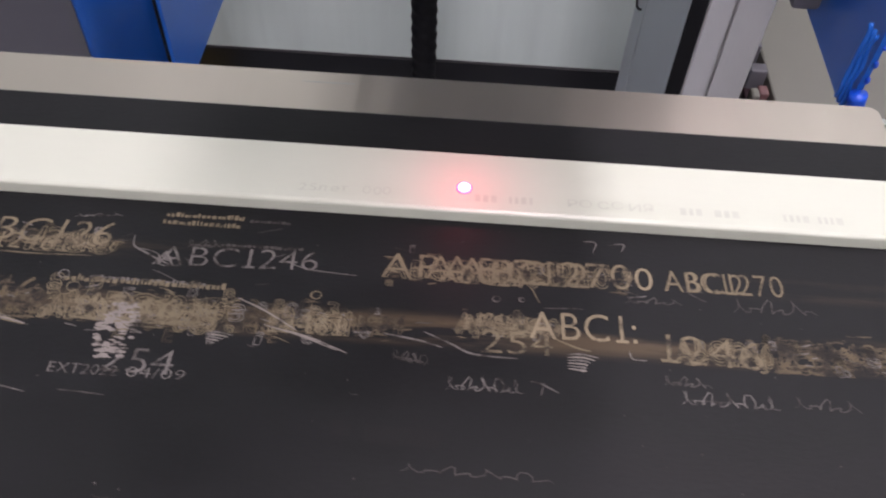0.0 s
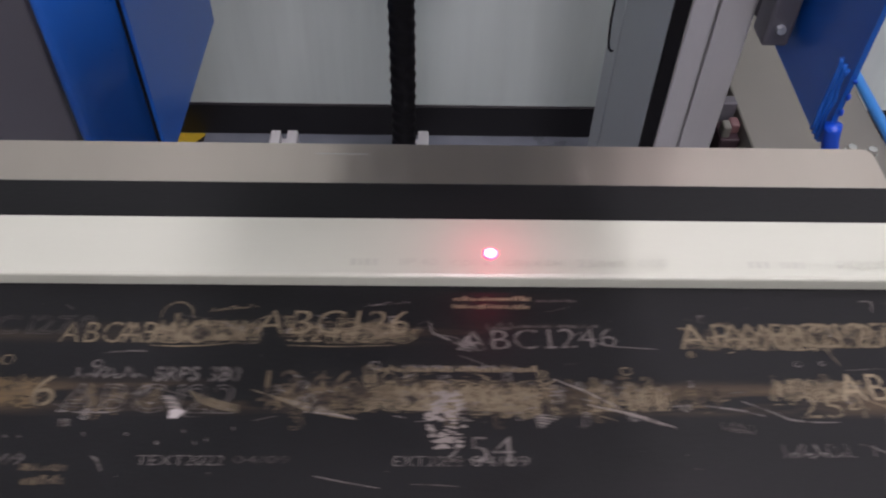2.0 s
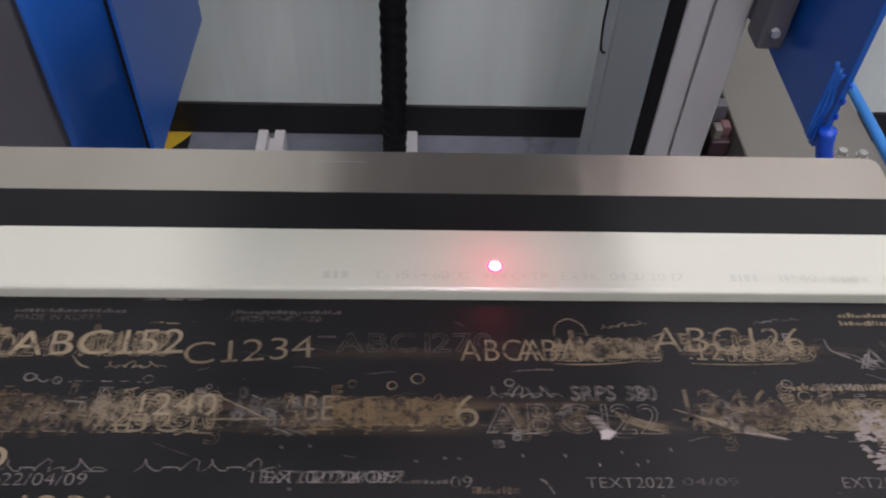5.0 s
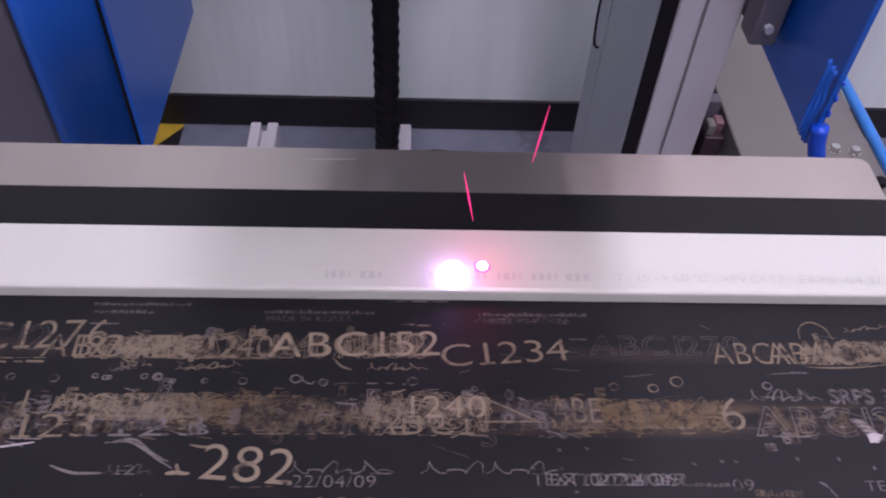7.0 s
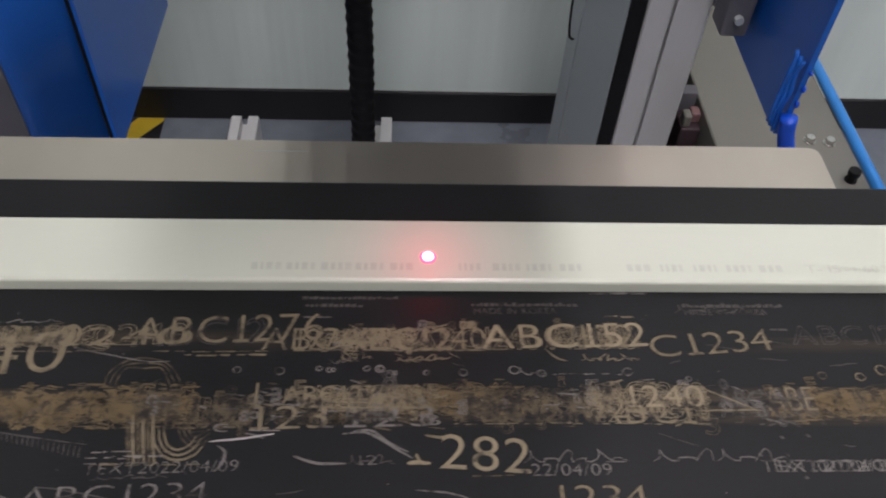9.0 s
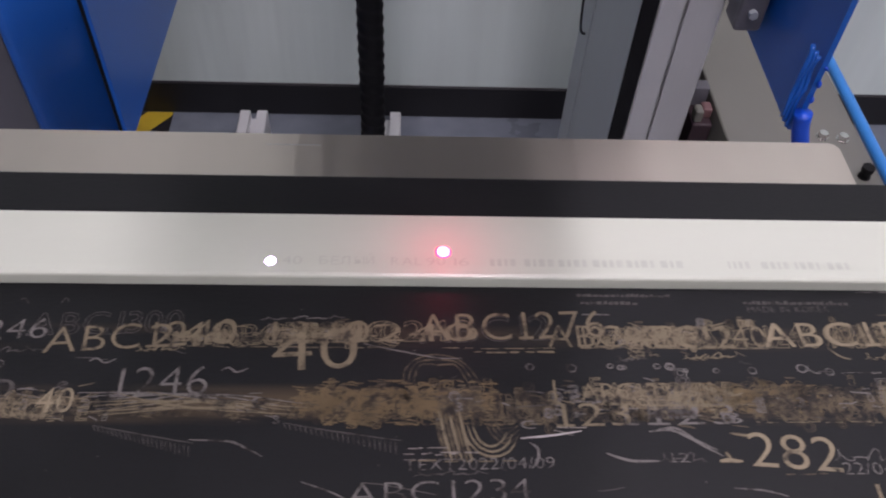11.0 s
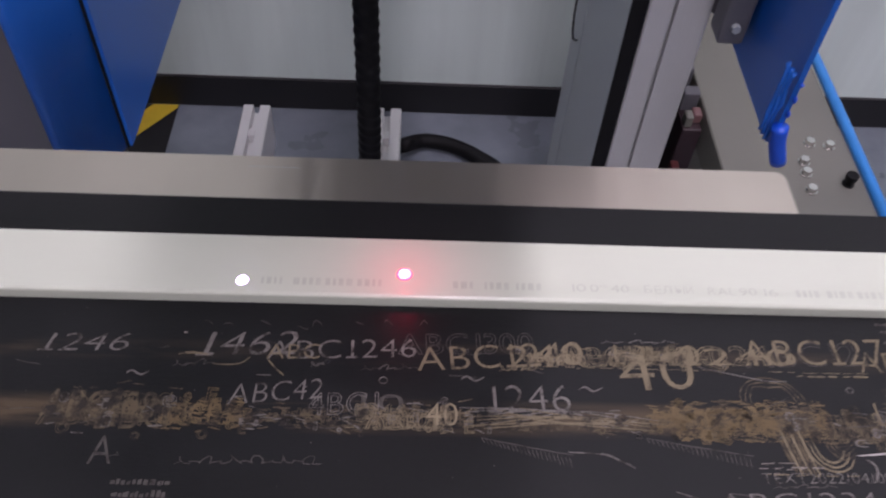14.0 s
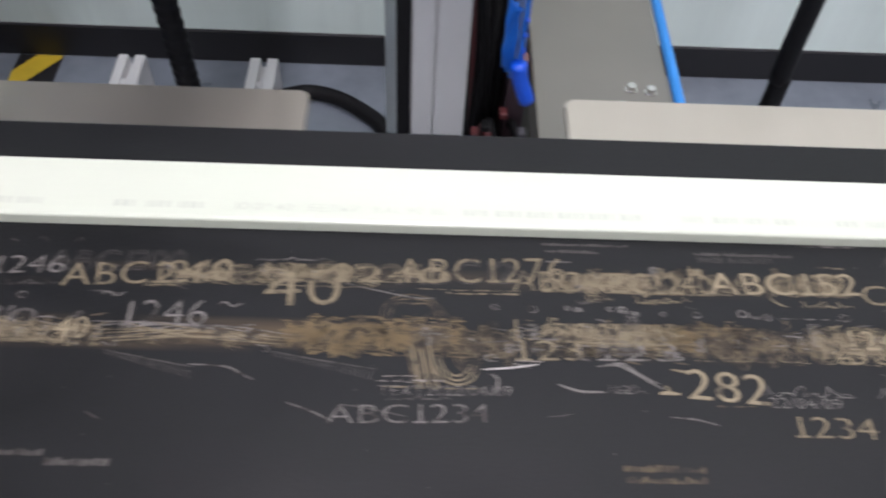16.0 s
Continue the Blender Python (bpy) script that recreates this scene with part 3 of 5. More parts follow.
    mark("04/09", -0.0864, -0.0618, 0.0158, 0.0033, "g", 0.0009)
    mark("254", -0.0944, -0.0606, 0.02, 0.0083, "g", 0.001)
    line([(-0.1279, -0.0647), (-0.1206, -0.0663), (-0.1105, -0.0682)], 0.0002, "g")
    line([(-0.1022, -0.0669), (-0.0956, -0.0672), (-0.0898, -0.0676)], 0.0002, "f")
    # ochre burn, hollow strings and the chalky smear
    mark("ABC1270", -0.2432, -0.0194, 0.0454, 0.007, "F", 0.0056)
    small_print(-0.249, -0.2417, -0.0145, 0.001, "f")
    mark("C1234", -0.2876, -0.0242, 0.0381, 0.0082, "t", 0.0726)
    clump(-0.2711, -0.2453, -0.0462, -0.0346, 4, 30, 14, "f")
    clump(-0.2578, -0.2072, -0.0449, -0.0342, 7, 60, 130, "o")
    clump(-0.2445, -0.209, -0.0432, -0.0353, 3, 30, 110, "o")
    mark("ABC1246", -0.2675, -0.0455, 0.0645, 0.0108, "D", 0.0294)
    mark("ABE", -0.2572, -0.042, 0.0144, 0.0085, "t", 0.0033)
    mark("6", -0.21, -0.044, 0.0073, 0.0111, "t", 0.0029)
    small_print(-0.2314, -0.219, -0.0437, 0.0009, "t")
    ring(-0.2196, -0.0285, 0.0018, "t")
    ring(-0.2268, -0.0308, 0.0014, "t")
    ring(-0.238, -0.0303, 0.0013, "d")
    ring(-0.1935, -0.0297, 0.0013, "g")
    mark("ABC122", -0.2006, -0.0457, 0.0485, 0.0097, "G", -0.0046)
    mark("ABB", -0.1978, -0.0457, 0.0247, 0.0101, "d", 0.0027)
    clump(-0.1994, -0.1731, -0.0455, -0.0362, 5, 25, 10, "d")
    small_print(-0.2008, -0.187, -0.0461, 0.0009, "g")
    scrawl(-0.2, -0.0347, -0.1791, -0.0346, 0.0041, 6, "g")
    scrawl(-0.1992, -0.0343, -0.1801, -0.0343, 0.0034, 8, "f")
    mark("SRPS 3B0", -0.1765, -0.0355, 0.0246, 0.0051, "G", 0.0038)
    mark("SRPS 3B", -0.1762, -0.0352, 0.0217, 0.0047, "g", 0.0038)
    line([(-0.1655, -0.0388), (-0.1584, -0.0415), (-0.1505, -0.0437)], 0.00022, "t")
    line([(-0.1649, -0.0397), (-0.1584, -0.0422), (-0.1505, -0.0444)], 0.00022, "t")
    line([(-0.1642, -0.0406), (-0.1583, -0.043), (-0.1505, -0.0451)], 0.00022, "t")
    line([(-0.1636, -0.0415), (-0.1583, -0.0437), (-0.1505, -0.0458)], 0.00022, "t")
    line([(-0.173, -0.0407), (-0.171, -0.0405), (-0.1689, -0.041)], 0.00032, "g")
    line([(-0.1725, -0.0414), (-0.1705, -0.0412), (-0.1684, -0.0417)], 0.00032, "p")
    line([(-0.172, -0.0421), (-0.17, -0.0419), (-0.1679, -0.0425)], 0.00032, "g")
    line([(-0.1715, -0.0428), (-0.1695, -0.0426), (-0.1674, -0.0432)], 0.00032, "p")
    line([(-0.171, -0.0435), (-0.169, -0.0434), (-0.1669, -0.0439)], 0.00032, "g")
    line([(-0.1705, -0.0442), (-0.1685, -0.0441), (-0.1664, -0.0446)], 0.00032, "p")
    line([(-0.17, -0.0449), (-0.168, -0.0448), (-0.1659, -0.0453)], 0.00032, "g")
    line([(-0.1695, -0.0457), (-0.1675, -0.0455), (-0.1655, -0.046)], 0.00032, "p")
    line([(-0.169, -0.0464), (-0.167, -0.0462), (-0.165, -0.0467)], 0.00032, "g")
    line([(-0.1697, -0.0455), (-0.1677, -0.0451), (-0.1652, -0.0455)], 0.0004, "w")
    line([(-0.1696, -0.046), (-0.1678, -0.0456), (-0.1656, -0.046)], 0.0004, "w")
    line([(-0.1696, -0.0465), (-0.1679, -0.0462), (-0.1661, -0.0465)], 0.0004, "w")
    line([(-0.1696, -0.0471), (-0.1681, -0.0467), (-0.1665, -0.047)], 0.0004, "w")
    line([(-0.1696, -0.0476), (-0.1682, -0.0472), (-0.167, -0.0476)], 0.0004, "w")
    line([(-0.1993, -0.0483), (-0.1978, -0.0482), (-0.1962, -0.0485)], 0.0005, "g")
    line([(-0.1992, -0.0492), (-0.1977, -0.049), (-0.1962, -0.0492)], 0.0005, "g")
    line([(-0.1991, -0.0501), (-0.1976, -0.0499), (-0.1961, -0.0499)], 0.0005, "g")
    line([(-0.1875, -0.0592), (-0.1859, -0.0603), (-0.1839, -0.0635)], 0.0003, "g")
    line([(-0.1714, -0.0547), (-0.1711, -0.0552), (-0.1709, -0.0557)], 0.0003, "g")
    line([(-0.1612, -0.0547), (-0.1609, -0.0552), (-0.1608, -0.0557)], 0.0003, "g")
    line([(-0.1803, -0.0521), (-0.18, -0.0526), (-0.1798, -0.0531)], 0.0003, "g")
    line([(-0.1648, -0.051), (-0.1645, -0.0515), (-0.1644, -0.052)], 0.0003, "g")
    line([(-0.1917, -0.0521), (-0.1914, -0.0526), (-0.1912, -0.0531)], 0.0003, "g")
    line([(-0.1514, -0.0503), (-0.1511, -0.0508), (-0.1509, -0.0513)], 0.0003, "g")
    line([(-0.1559, -0.0638), (-0.1556, -0.0643), (-0.1555, -0.0648)], 0.0003, "g")
    line([(-0.1582, -0.0537), (-0.1579, -0.0542), (-0.1578, -0.0547)], 0.0003, "g")
    line([(-0.2564, -0.0549), (-0.2559, -0.0554), (-0.2556, -0.0559)], 0.0003, "g")
    line([(-0.2638, -0.0549), (-0.2633, -0.0554), (-0.263, -0.0559)], 0.0003, "g")
    mark("TEXT2022", -0.1755, -0.0618, 0.0233, 0.0032, "g", 0.0009)
    mark("04/09", -0.15, -0.0611, 0.0152, 0.0023, "f", 0.001)
    mark("09", -0.2112, -0.0618, 0.0059, 0.0035, "g", 0.0009)
    mark("TEXT2022/04/2022", -0.2639, -0.0604, 0.0411, 0.0038, "g", -0.0002)
    mark("EXT2022/04", -0.2596, -0.0604, 0.0323, 0.0035, "g", -0.0002)
    mark("22/09", -0.2479, -0.0604, 0.0243, 0.0038, "g", -0.0002)
    small_print(-0.2225, -0.2122, -0.0607, 0.0013, "f")
    small_print(-0.2055, -0.1927, -0.0635, 0.0022, "d")
    small_print(-0.2038, -0.1929, -0.0676, 0.0028, "d")
    # bold strings over the crowded lane
    small_print(-0.3394, -0.307, -0.0057, 0.0015, "f")
    small_print(-0.2742, -0.2428, -0.0059, 0.0015, "f")
    small_print(-0.3893, -0.373, -0.0062, 0.0014, "f")
    small_print(-0.3902, -0.3623, -0.0033, 0.0013, "f")
    mark("MADE IN KOREA", -0.3389, -0.0086, 0.0255, 0.0023, "f", 0.0098)
    mark("MADE IN KOREA", -0.2742, -0.0088, 0.0261, 0.0023, "f", 0.0097)
    small_print(-0.3024, -0.2854, -0.0009, 0.0011, "g")
    small_print(-0.2991, -0.29, -0.0099, 0.001, "t")
    mark("ABC152", -0.337, -0.0213, 0.0496, 0.0092, "b", 0.023)
    mark("ABC152", -0.3361, -0.0209, 0.0451, 0.0089, "t", 0.0074)
    mark("ABC15", -0.3167, -0.0212, 0.0257, 0.0083, "T", 0.0074)
    mark("ABG1240", -0.3773, -0.022, 0.0416, 0.0081, "t", 0.0165)
    mark("1276ABC", -0.3921, -0.0221, 0.0358, 0.0085, "t", 0.018)
    mark("ABC1240", -0.3563, -0.0215, 0.0364, 0.0082, "T", 0.0074)
    clump(-0.389, -0.3373, -0.0219, -0.0128, 5, 30, 4, "t")
    small_print(-0.3896, -0.3854, -0.0103, 0.0008, "g")
    clump(-0.3434, -0.3386, -0.0147, -0.0107, 2, 6, 4, "t")
    clump(-0.3183, -0.291, -0.0211, -0.0125, 4, 10, 6, "t")
    scrawl(-0.3082, -0.0253, -0.2915, -0.0252, 0.0025, 6, "t")
    line([(-0.3183, -0.0212), (-0.3155, -0.0242), (-0.3126, -0.0253)], 0.0003, "t")
    scrawl(-0.3591, -0.026, -0.3446, -0.0244, 0.0022, 5, "t")
    scrawl(-0.3814, -0.0265, -0.3724, -0.0255, 0.0019, 4, "f")
    small_print(-0.389, -0.3357, -0.0221, 0.0006, "t")
    ring(-0.3428, -0.0292, 0.0012, "g")
    ring(-0.3203, -0.0295, 0.0012, "g")
    ring(-0.3282, -0.0284, 0.0014, "g")
    ring(-0.3702, -0.0279, 0.0009, "g")
    ring(-0.3663, -0.0279, 0.0008, "g")
    ring(-0.2952, -0.029, 0.0014, "g")
    ring(-0.3808, -0.0284, 0.0008, "g")
    ring(-0.2778, -0.0314, 0.0008, "g")
    scrawl(-0.328, -0.0299, -0.3201, -0.0302, 0.0026, 2, "g")
    small_print(-0.317, -0.2967, -0.0302, 0.0007, "g")
    clump(-0.3755, -0.3623, -0.0454, -0.0329, 4, 20, 12, "f")
    clump(-0.3644, -0.3273, -0.0432, -0.0328, 10, 60, 45, "o")
    clump(-0.3462, -0.3075, -0.0453, -0.0333, 10, 60, 14, "d")
    clump(-0.309, -0.2759, -0.0452, -0.0316, 12, 60, 14, "t")
    mark("ABC1", -0.3075, -0.0458, 0.0289, 0.0079, "t", 0.0026)
    mark("1240", -0.2982, -0.0406, 0.0233, 0.0074, "b", 0.0036)
    mark("ABCBA", -0.3447, -0.0454, 0.0372, 0.0103, "d", 0.0027)
    small_print(-0.346, -0.3089, -0.046, 0.0007, "t")
    small_print(-0.3074, -0.2789, -0.0461, 0.0007, "t")
    small_print(-0.371, -0.3502, -0.0407, 0.0007, "t")
    line([(-0.2753, -0.0342), (-0.2683, -0.0377), (-0.2606, -0.0417)], 0.0003, "t")
    line([(-0.2775, -0.0418), (-0.2683, -0.0416), (-0.2591, -0.0417)], 0.0003, "t")
    mark("282", -0.351, -0.0586, 0.0247, 0.0108, "b", -0.0749)
    line([(-0.3588, -0.0573), (-0.3564, -0.057), (-0.3526, -0.0573)], 0.0006, "b")
    line([(-0.3565, -0.0545), (-0.3554, -0.0573)], 0.0005, "t")
    line([(-0.3763, -0.0486), (-0.3718, -0.0481), (-0.3684, -0.0487), (-0.3617, -0.0531), (-0.3574, -0.0558)], 0.00035, "g")
    line([(-0.3541, -0.049), (-0.3496, -0.0497), (-0.3461, -0.049)], 0.0004, "t")
    mark("B", -0.3563, -0.0461, 0.0066, 0.0037, "g", 0.0026)
    mark("22/04/09", -0.3264, -0.061, 0.0217, 0.0037, "g", -0.0003)
    scrawl(-0.3278, -0.0572, -0.3004, -0.0571, 0.0038, 6, "g")
    scrawl(-0.2931, -0.0571, -0.2756, -0.0571, 0.0038, 3, "g")
    scrawl(-0.2756, -0.0571, -0.2543, -0.0571, 0.0038, 4, "g")
    small_print(-0.3061, -0.3004, -0.0575, 0.0006, "g")
    small_print(-0.3419, -0.3313, -0.0613, 0.0009, "d")
    scrawl(-0.3747, -0.0573, -0.3619, -0.0573, 0.0028, 4, "f")
    line([(-0.2563, -0.0497), (-0.2558, -0.0502), (-0.2552, -0.0502)], 0.0004, "f")
    line([(-0.2487, -0.0493), (-0.2483, -0.0498), (-0.2477, -0.0498)], 0.0004, "f")
    line([(-0.2431, -0.0454), (-0.2427, -0.0459), (-0.2421, -0.0459)], 0.0004, "f")
    line([(-0.1989, -0.0487), (-0.1986, -0.0492), (-0.198, -0.0492)], 0.0004, "f")
    line([(-0.2089, -0.0529), (-0.2086, -0.0534), (-0.2079, -0.0534)], 0.0004, "f")
    line([(-0.2127, -0.0529), (-0.2123, -0.0534), (-0.2117, -0.0534)], 0.0004, "f")
    line([(-0.2204, -0.0537), (-0.22, -0.0542), (-0.2194, -0.0542)], 0.0004, "f")
    line([(-0.253, -0.0617), (-0.2526, -0.0621), (-0.252, -0.0621)], 0.0004, "f")
    mark("1234", -0.3222, -0.0702, 0.0256, 0.0071, "t", -0.0095)
    # wide strings, the large nested curves and the ochre patch
    mark("ABC1276", -0.4381, -0.0201, 0.0549, 0.0104, "t", 0.0376)
    mark("ABC12", -0.4377, -0.0205, 0.038, 0.0091, "F", 0.0429)
    mark("ABCABG12", -0.4008, -0.0216, 0.055, 0.0083, "t", 0.0012)
    clump(-0.3914, -0.3457, -0.022, -0.0137, 5, 25, 4, "t")
    small_print(-0.4223, -0.4009, -0.0238, 0.001, "t")
    small_print(-0.4313, -0.3994, -0.0225, 0.0006, "t")
    mark("Q240", -0.4539, -0.0202, 0.0316, 0.0075, "T", 0.0263)
    mark("1240", -0.4602, -0.0202, 0.038, 0.0067, "t", 0.0119)
    mark("1240", -0.4835, -0.0206, 0.0312, 0.0078, "t", 0.0139)
    clump(-0.4834, -0.4537, -0.021, -0.013, 7, 25, 10, "t")
    scrawl(-0.3783, -0.0255, -0.3686, -0.0245, 0.0027, 4, "t")
    scrawl(-0.3621, -0.0255, -0.3491, -0.0251, 0.0015, 5, "t")
    line([(-0.4538, -0.0208), (-0.4437, -0.0232), (-0.4323, -0.0255), (-0.426, -0.0255)], 0.0002, "g")
    ring(-0.4067, -0.0283, 0.0011, "g")
    ring(-0.3948, -0.0287, 0.0013, "g")
    ring(-0.3665, -0.028, 0.0013, "g")
    ring(-0.3837, -0.0279, 0.0008, "g")
    ring(-0.3533, -0.0293, 0.0008, "g")
    ring(-0.3797, -0.0283, 0.0006, "g")
    ring(-0.3621, -0.0293, 0.0006, "g")
    clump(-0.4664, -0.4503, -0.0464, -0.0373, 3, 30, 55, "o")
    clump(-0.4525, -0.4171, -0.0465, -0.0329, 5, 60, 150, "o")
    clump(-0.4177, -0.4013, -0.047, -0.0347, 4, 25, 30, "d")
    clump(-0.4034, -0.3512, -0.0423, -0.0329, 16, 80, 30, "t")
    clump(-0.3999, -0.3528, -0.0463, -0.041, 4, 25, 2, "d")
    mark("123", -0.4025, -0.0473, 0.0222, 0.0076, "t", 0.026)
    mark("1123", -0.3863, -0.0467, 0.035, 0.0069, "g", 0.0103)
    mark("c", -0.4114, -0.0478, 0.0045, 0.0041, "g", -0.0046)
    mark("1", -0.4028, -0.0405, 0.0038, 0.0086, "t", -0.003)
    small_print(-0.4012, -0.3922, -0.0477, 0.0007, "p")
    line([(-0.4112, -0.0506), (-0.4039, -0.05), (-0.3944, -0.0484)], 0.0003, "w")
    line([(-0.3749, -0.0485), (-0.3688, -0.0475), (-0.3635, -0.0514), (-0.3586, -0.0539)], 0.0004, "g")
    line([(-0.3886, -0.055), (-0.3826, -0.057), (-0.3749, -0.0572)], 0.0004, "g")
    mark("12", -0.373, -0.0575, 0.0063, 0.0029, "g", -0.0068)
    line([(-0.3568, -0.0647), (-0.3488, -0.0654), (-0.343, -0.067)], 0.00025, "g")
    line([(-0.442, -0.0347), (-0.4422, -0.0302), (-0.4392, -0.0261), (-0.4333, -0.0244), (-0.4267, -0.0261), (-0.4227, -0.0307), (-0.421, -0.0347)], 0.00028, "d")
    line([(-0.4265, -0.046), (-0.4253, -0.051), (-0.4223, -0.0548), (-0.4184, -0.0559), (-0.4143, -0.0543), (-0.4119, -0.0503)], 0.00035, "t")
    line([(-0.4406, -0.0347), (-0.4407, -0.0307), (-0.4383, -0.0269), (-0.4329, -0.0261), (-0.4272, -0.0269), (-0.424, -0.0313), (-0.4224, -0.0347)], 0.00028, "d")
    line([(-0.4252, -0.046), (-0.4241, -0.0503), (-0.4219, -0.0533), (-0.4187, -0.0545), (-0.4152, -0.0529), (-0.4133, -0.0495)], 0.00035, "t")
    line([(-0.4392, -0.0347), (-0.4392, -0.0313), (-0.4374, -0.0278), (-0.4326, -0.0278), (-0.4278, -0.0278), (-0.4253, -0.0318), (-0.4237, -0.0347)], 0.00028, "d")
    line([(-0.4238, -0.046), (-0.4229, -0.0496), (-0.4215, -0.0519), (-0.4189, -0.053), (-0.4161, -0.0514), (-0.4148, -0.0488)], 0.00035, "t")
    line([(-0.4341, -0.0426), (-0.4325, -0.0502), (-0.4308, -0.057)], 0.0005, "d")
    line([(-0.4327, -0.0426), (-0.4312, -0.0502), (-0.4295, -0.057)], 0.0005, "t")
    line([(-0.4314, -0.0426), (-0.4298, -0.0502), (-0.4282, -0.057)], 0.0005, "d")
    line([(-0.43, -0.0426), (-0.4285, -0.0502), (-0.4269, -0.057)], 0.0005, "t")
    line([(-0.4287, -0.0426), (-0.4272, -0.0502), (-0.4256, -0.057)], 0.0005, "d")
    line([(-0.4273, -0.0426), (-0.4259, -0.0502), (-0.4243, -0.057)], 0.0005, "t")
    line([(-0.4204, -0.0418), (-0.4193, -0.0483), (-0.416, -0.0519), (-0.4132, -0.0511), (-0.4111, -0.0495)], 0.00035, "d")
    line([(-0.4192, -0.0418), (-0.4182, -0.0476), (-0.4157, -0.0506), (-0.4134, -0.0498), (-0.4113, -0.0481)], 0.00035, "d")
    line([(-0.418, -0.0418), (-0.4172, -0.0469), (-0.4153, -0.0493), (-0.4136, -0.0484), (-0.4115, -0.0468)], 0.00035, "d")
    small_print(-0.4359, -0.4236, -0.0553, 0.0008, "p")
    small_print(-0.4404, -0.416, -0.0575, 0.0009, "t")
    line([(-0.4088, -0.0519), (-0.4067, -0.0536), (-0.4071, -0.0571), (-0.4088, -0.0592)], 0.0004, "g")
    scrawl(-0.4395, -0.0613, -0.4212, -0.0608, 0.0012, 5, "f")
    mark("TEXT2022/04/09", -0.4421, -0.0599, 0.0394, 0.0035, "g", 0.0186)
    small_print(-0.441, -0.4287, -0.0539, 0.0008, "p")
    small_print(-0.4422, -0.4285, -0.0557, 0.0007, "p")
    mark("ABC1234", -0.4564, -0.0692, 0.0468, 0.0064, "g", 0.0296)
    line([(-0.4682, -0.0628), (-0.4612, -0.0653), (-0.4545, -0.0685)], 0.00025, "g")
    line([(-0.4527, -0.063), (-0.4448, -0.0641), (-0.4336, -0.0664)], 0.0002, "f")
    # newest stretch, first to come under the head last
    mark("40", -0.4796, -0.0304, 0.0245, 0.015, "t", 0.0631)
    mark("1240", -0.4633, -0.0205, 0.0187, 0.0072, "T", 0.027)
    mark("ABC12408", -0.4963, -0.022, 0.0431, 0.0075, "T", 0.0495)
    clump(-0.5126, -0.4451, -0.0215, -0.0152, 9, 40, 6, "t")
    scrawl(-0.484, -0.0127, -0.4604, -0.012, 0.0012, 5, "g")
    mark("ABC1240", -0.5432, -0.0246, 0.0533, 0.0093, "t", 0.0701)
    mark("240", -0.5151, -0.0227, 0.0251, 0.0087, "t", 0.0655)
    mark("ABC1300", -0.5492, -0.0186, 0.0433, 0.008, "F", 0.037)
    small_print(-0.511, -0.4451, -0.0224, 0.0006, "t")
    mark("ABC1246", -0.5906, -0.0216, 0.0471, 0.0074, "g", 0.044)
    mark("ABC", -0.5906, -0.0213, 0.0167, 0.0058, "t", 0.0276)
    mark("1462", -0.6141, -0.0208, 0.0323, 0.0094, "g", 0.0399, 0.2)
    mark("1462", -0.6136, -0.0206, 0.0315, 0.0092, "g", 0.0402, 0.2)
    line([(-0.6177, -0.0203), (-0.614, -0.0196), (-0.6083, -0.0202)], 0.0004, "t")
    line([(-0.6175, -0.0118), (-0.617, -0.0122), (-0.6165, -0.012)], 0.0004, "p")
    mark("1246", -0.6627, -0.0202, 0.0283, 0.007, "g", 0.0282, 0.2)
    line([(-0.612, -0.0075), (-0.6107, -0.0075), (-0.6089, -0.0089)], 0.00018, "f")
    line([(-0.6056, -0.0086), (-0.6039, -0.0081), (-0.6024, -0.0091)], 0.00018, "f")
    line([(-0.5941, -0.007), (-0.5927, -0.0074), (-0.5906, -0.0087)], 0.00018, "f")
    line([(-0.5773, -0.0085), (-0.5763, -0.0064), (-0.574, -0.0082)], 0.00018, "f")
    line([(-0.5635, -0.0065), (-0.562, -0.0072), (-0.5608, -0.0076)], 0.00018, "f")
    line([(-0.5543, -0.0062), (-0.553, -0.0057), (-0.5515, -0.0075)], 0.00018, "f")
    line([(-0.5425, -0.0073), (-0.5413, -0.0054), (-0.5402, -0.0068)], 0.00018, "f")
    line([(-0.6068, -0.0236), (-0.5989, -0.0234), (-0.5955, -0.0208)], 0.0002, "t")
    scrawl(-0.6191, -0.0247, -0.6052, -0.0236, 0.0023, 4, "f")
    line([(-0.5898, -0.0216), (-0.5874, -0.0244), (-0.5844, -0.0272)], 0.0003, "t")
    scrawl(-0.5767, -0.0239, -0.5705, -0.0226, 0.0019, 3, "f")
    scrawl(-0.5607, -0.0247, -0.5432, -0.0238, 0.0019, 6, "f")
    scrawl(-0.5175, -0.0239, -0.5045, -0.0232, 0.0019, 5, "t")
    line([(-0.6323, -0.0275), (-0.6307, -0.0265), (-0.6278, -0.0279), (-0.6254, -0.0266)], 0.0003, "g")
    line([(-0.5295, -0.0272), (-0.5276, -0.0262), (-0.525, -0.0277), (-0.5222, -0.0263)], 0.0003, "g")
    line([(-0.4929, -0.03), (-0.4909, -0.029), (-0.4884, -0.0305), (-0.4854, -0.0291)], 0.0003, "g")
    mark("ABC42", -0.6003, -0.0377, 0.0284, 0.0075, "g", 0.0994, 0.15)
    mark("4BC1", -0.5758, -0.0406, 0.0212, 0.0078, "G", 0.0397)
    mark("10", -0.5638, -0.0393, 0.0168, 0.0064, "f", 0.0235)
    mark("1246", -0.5226, -0.0387, 0.0268, 0.0101, "g", 0.0367)
    ring(-0.5536, -0.0282, 0.0013, "g")
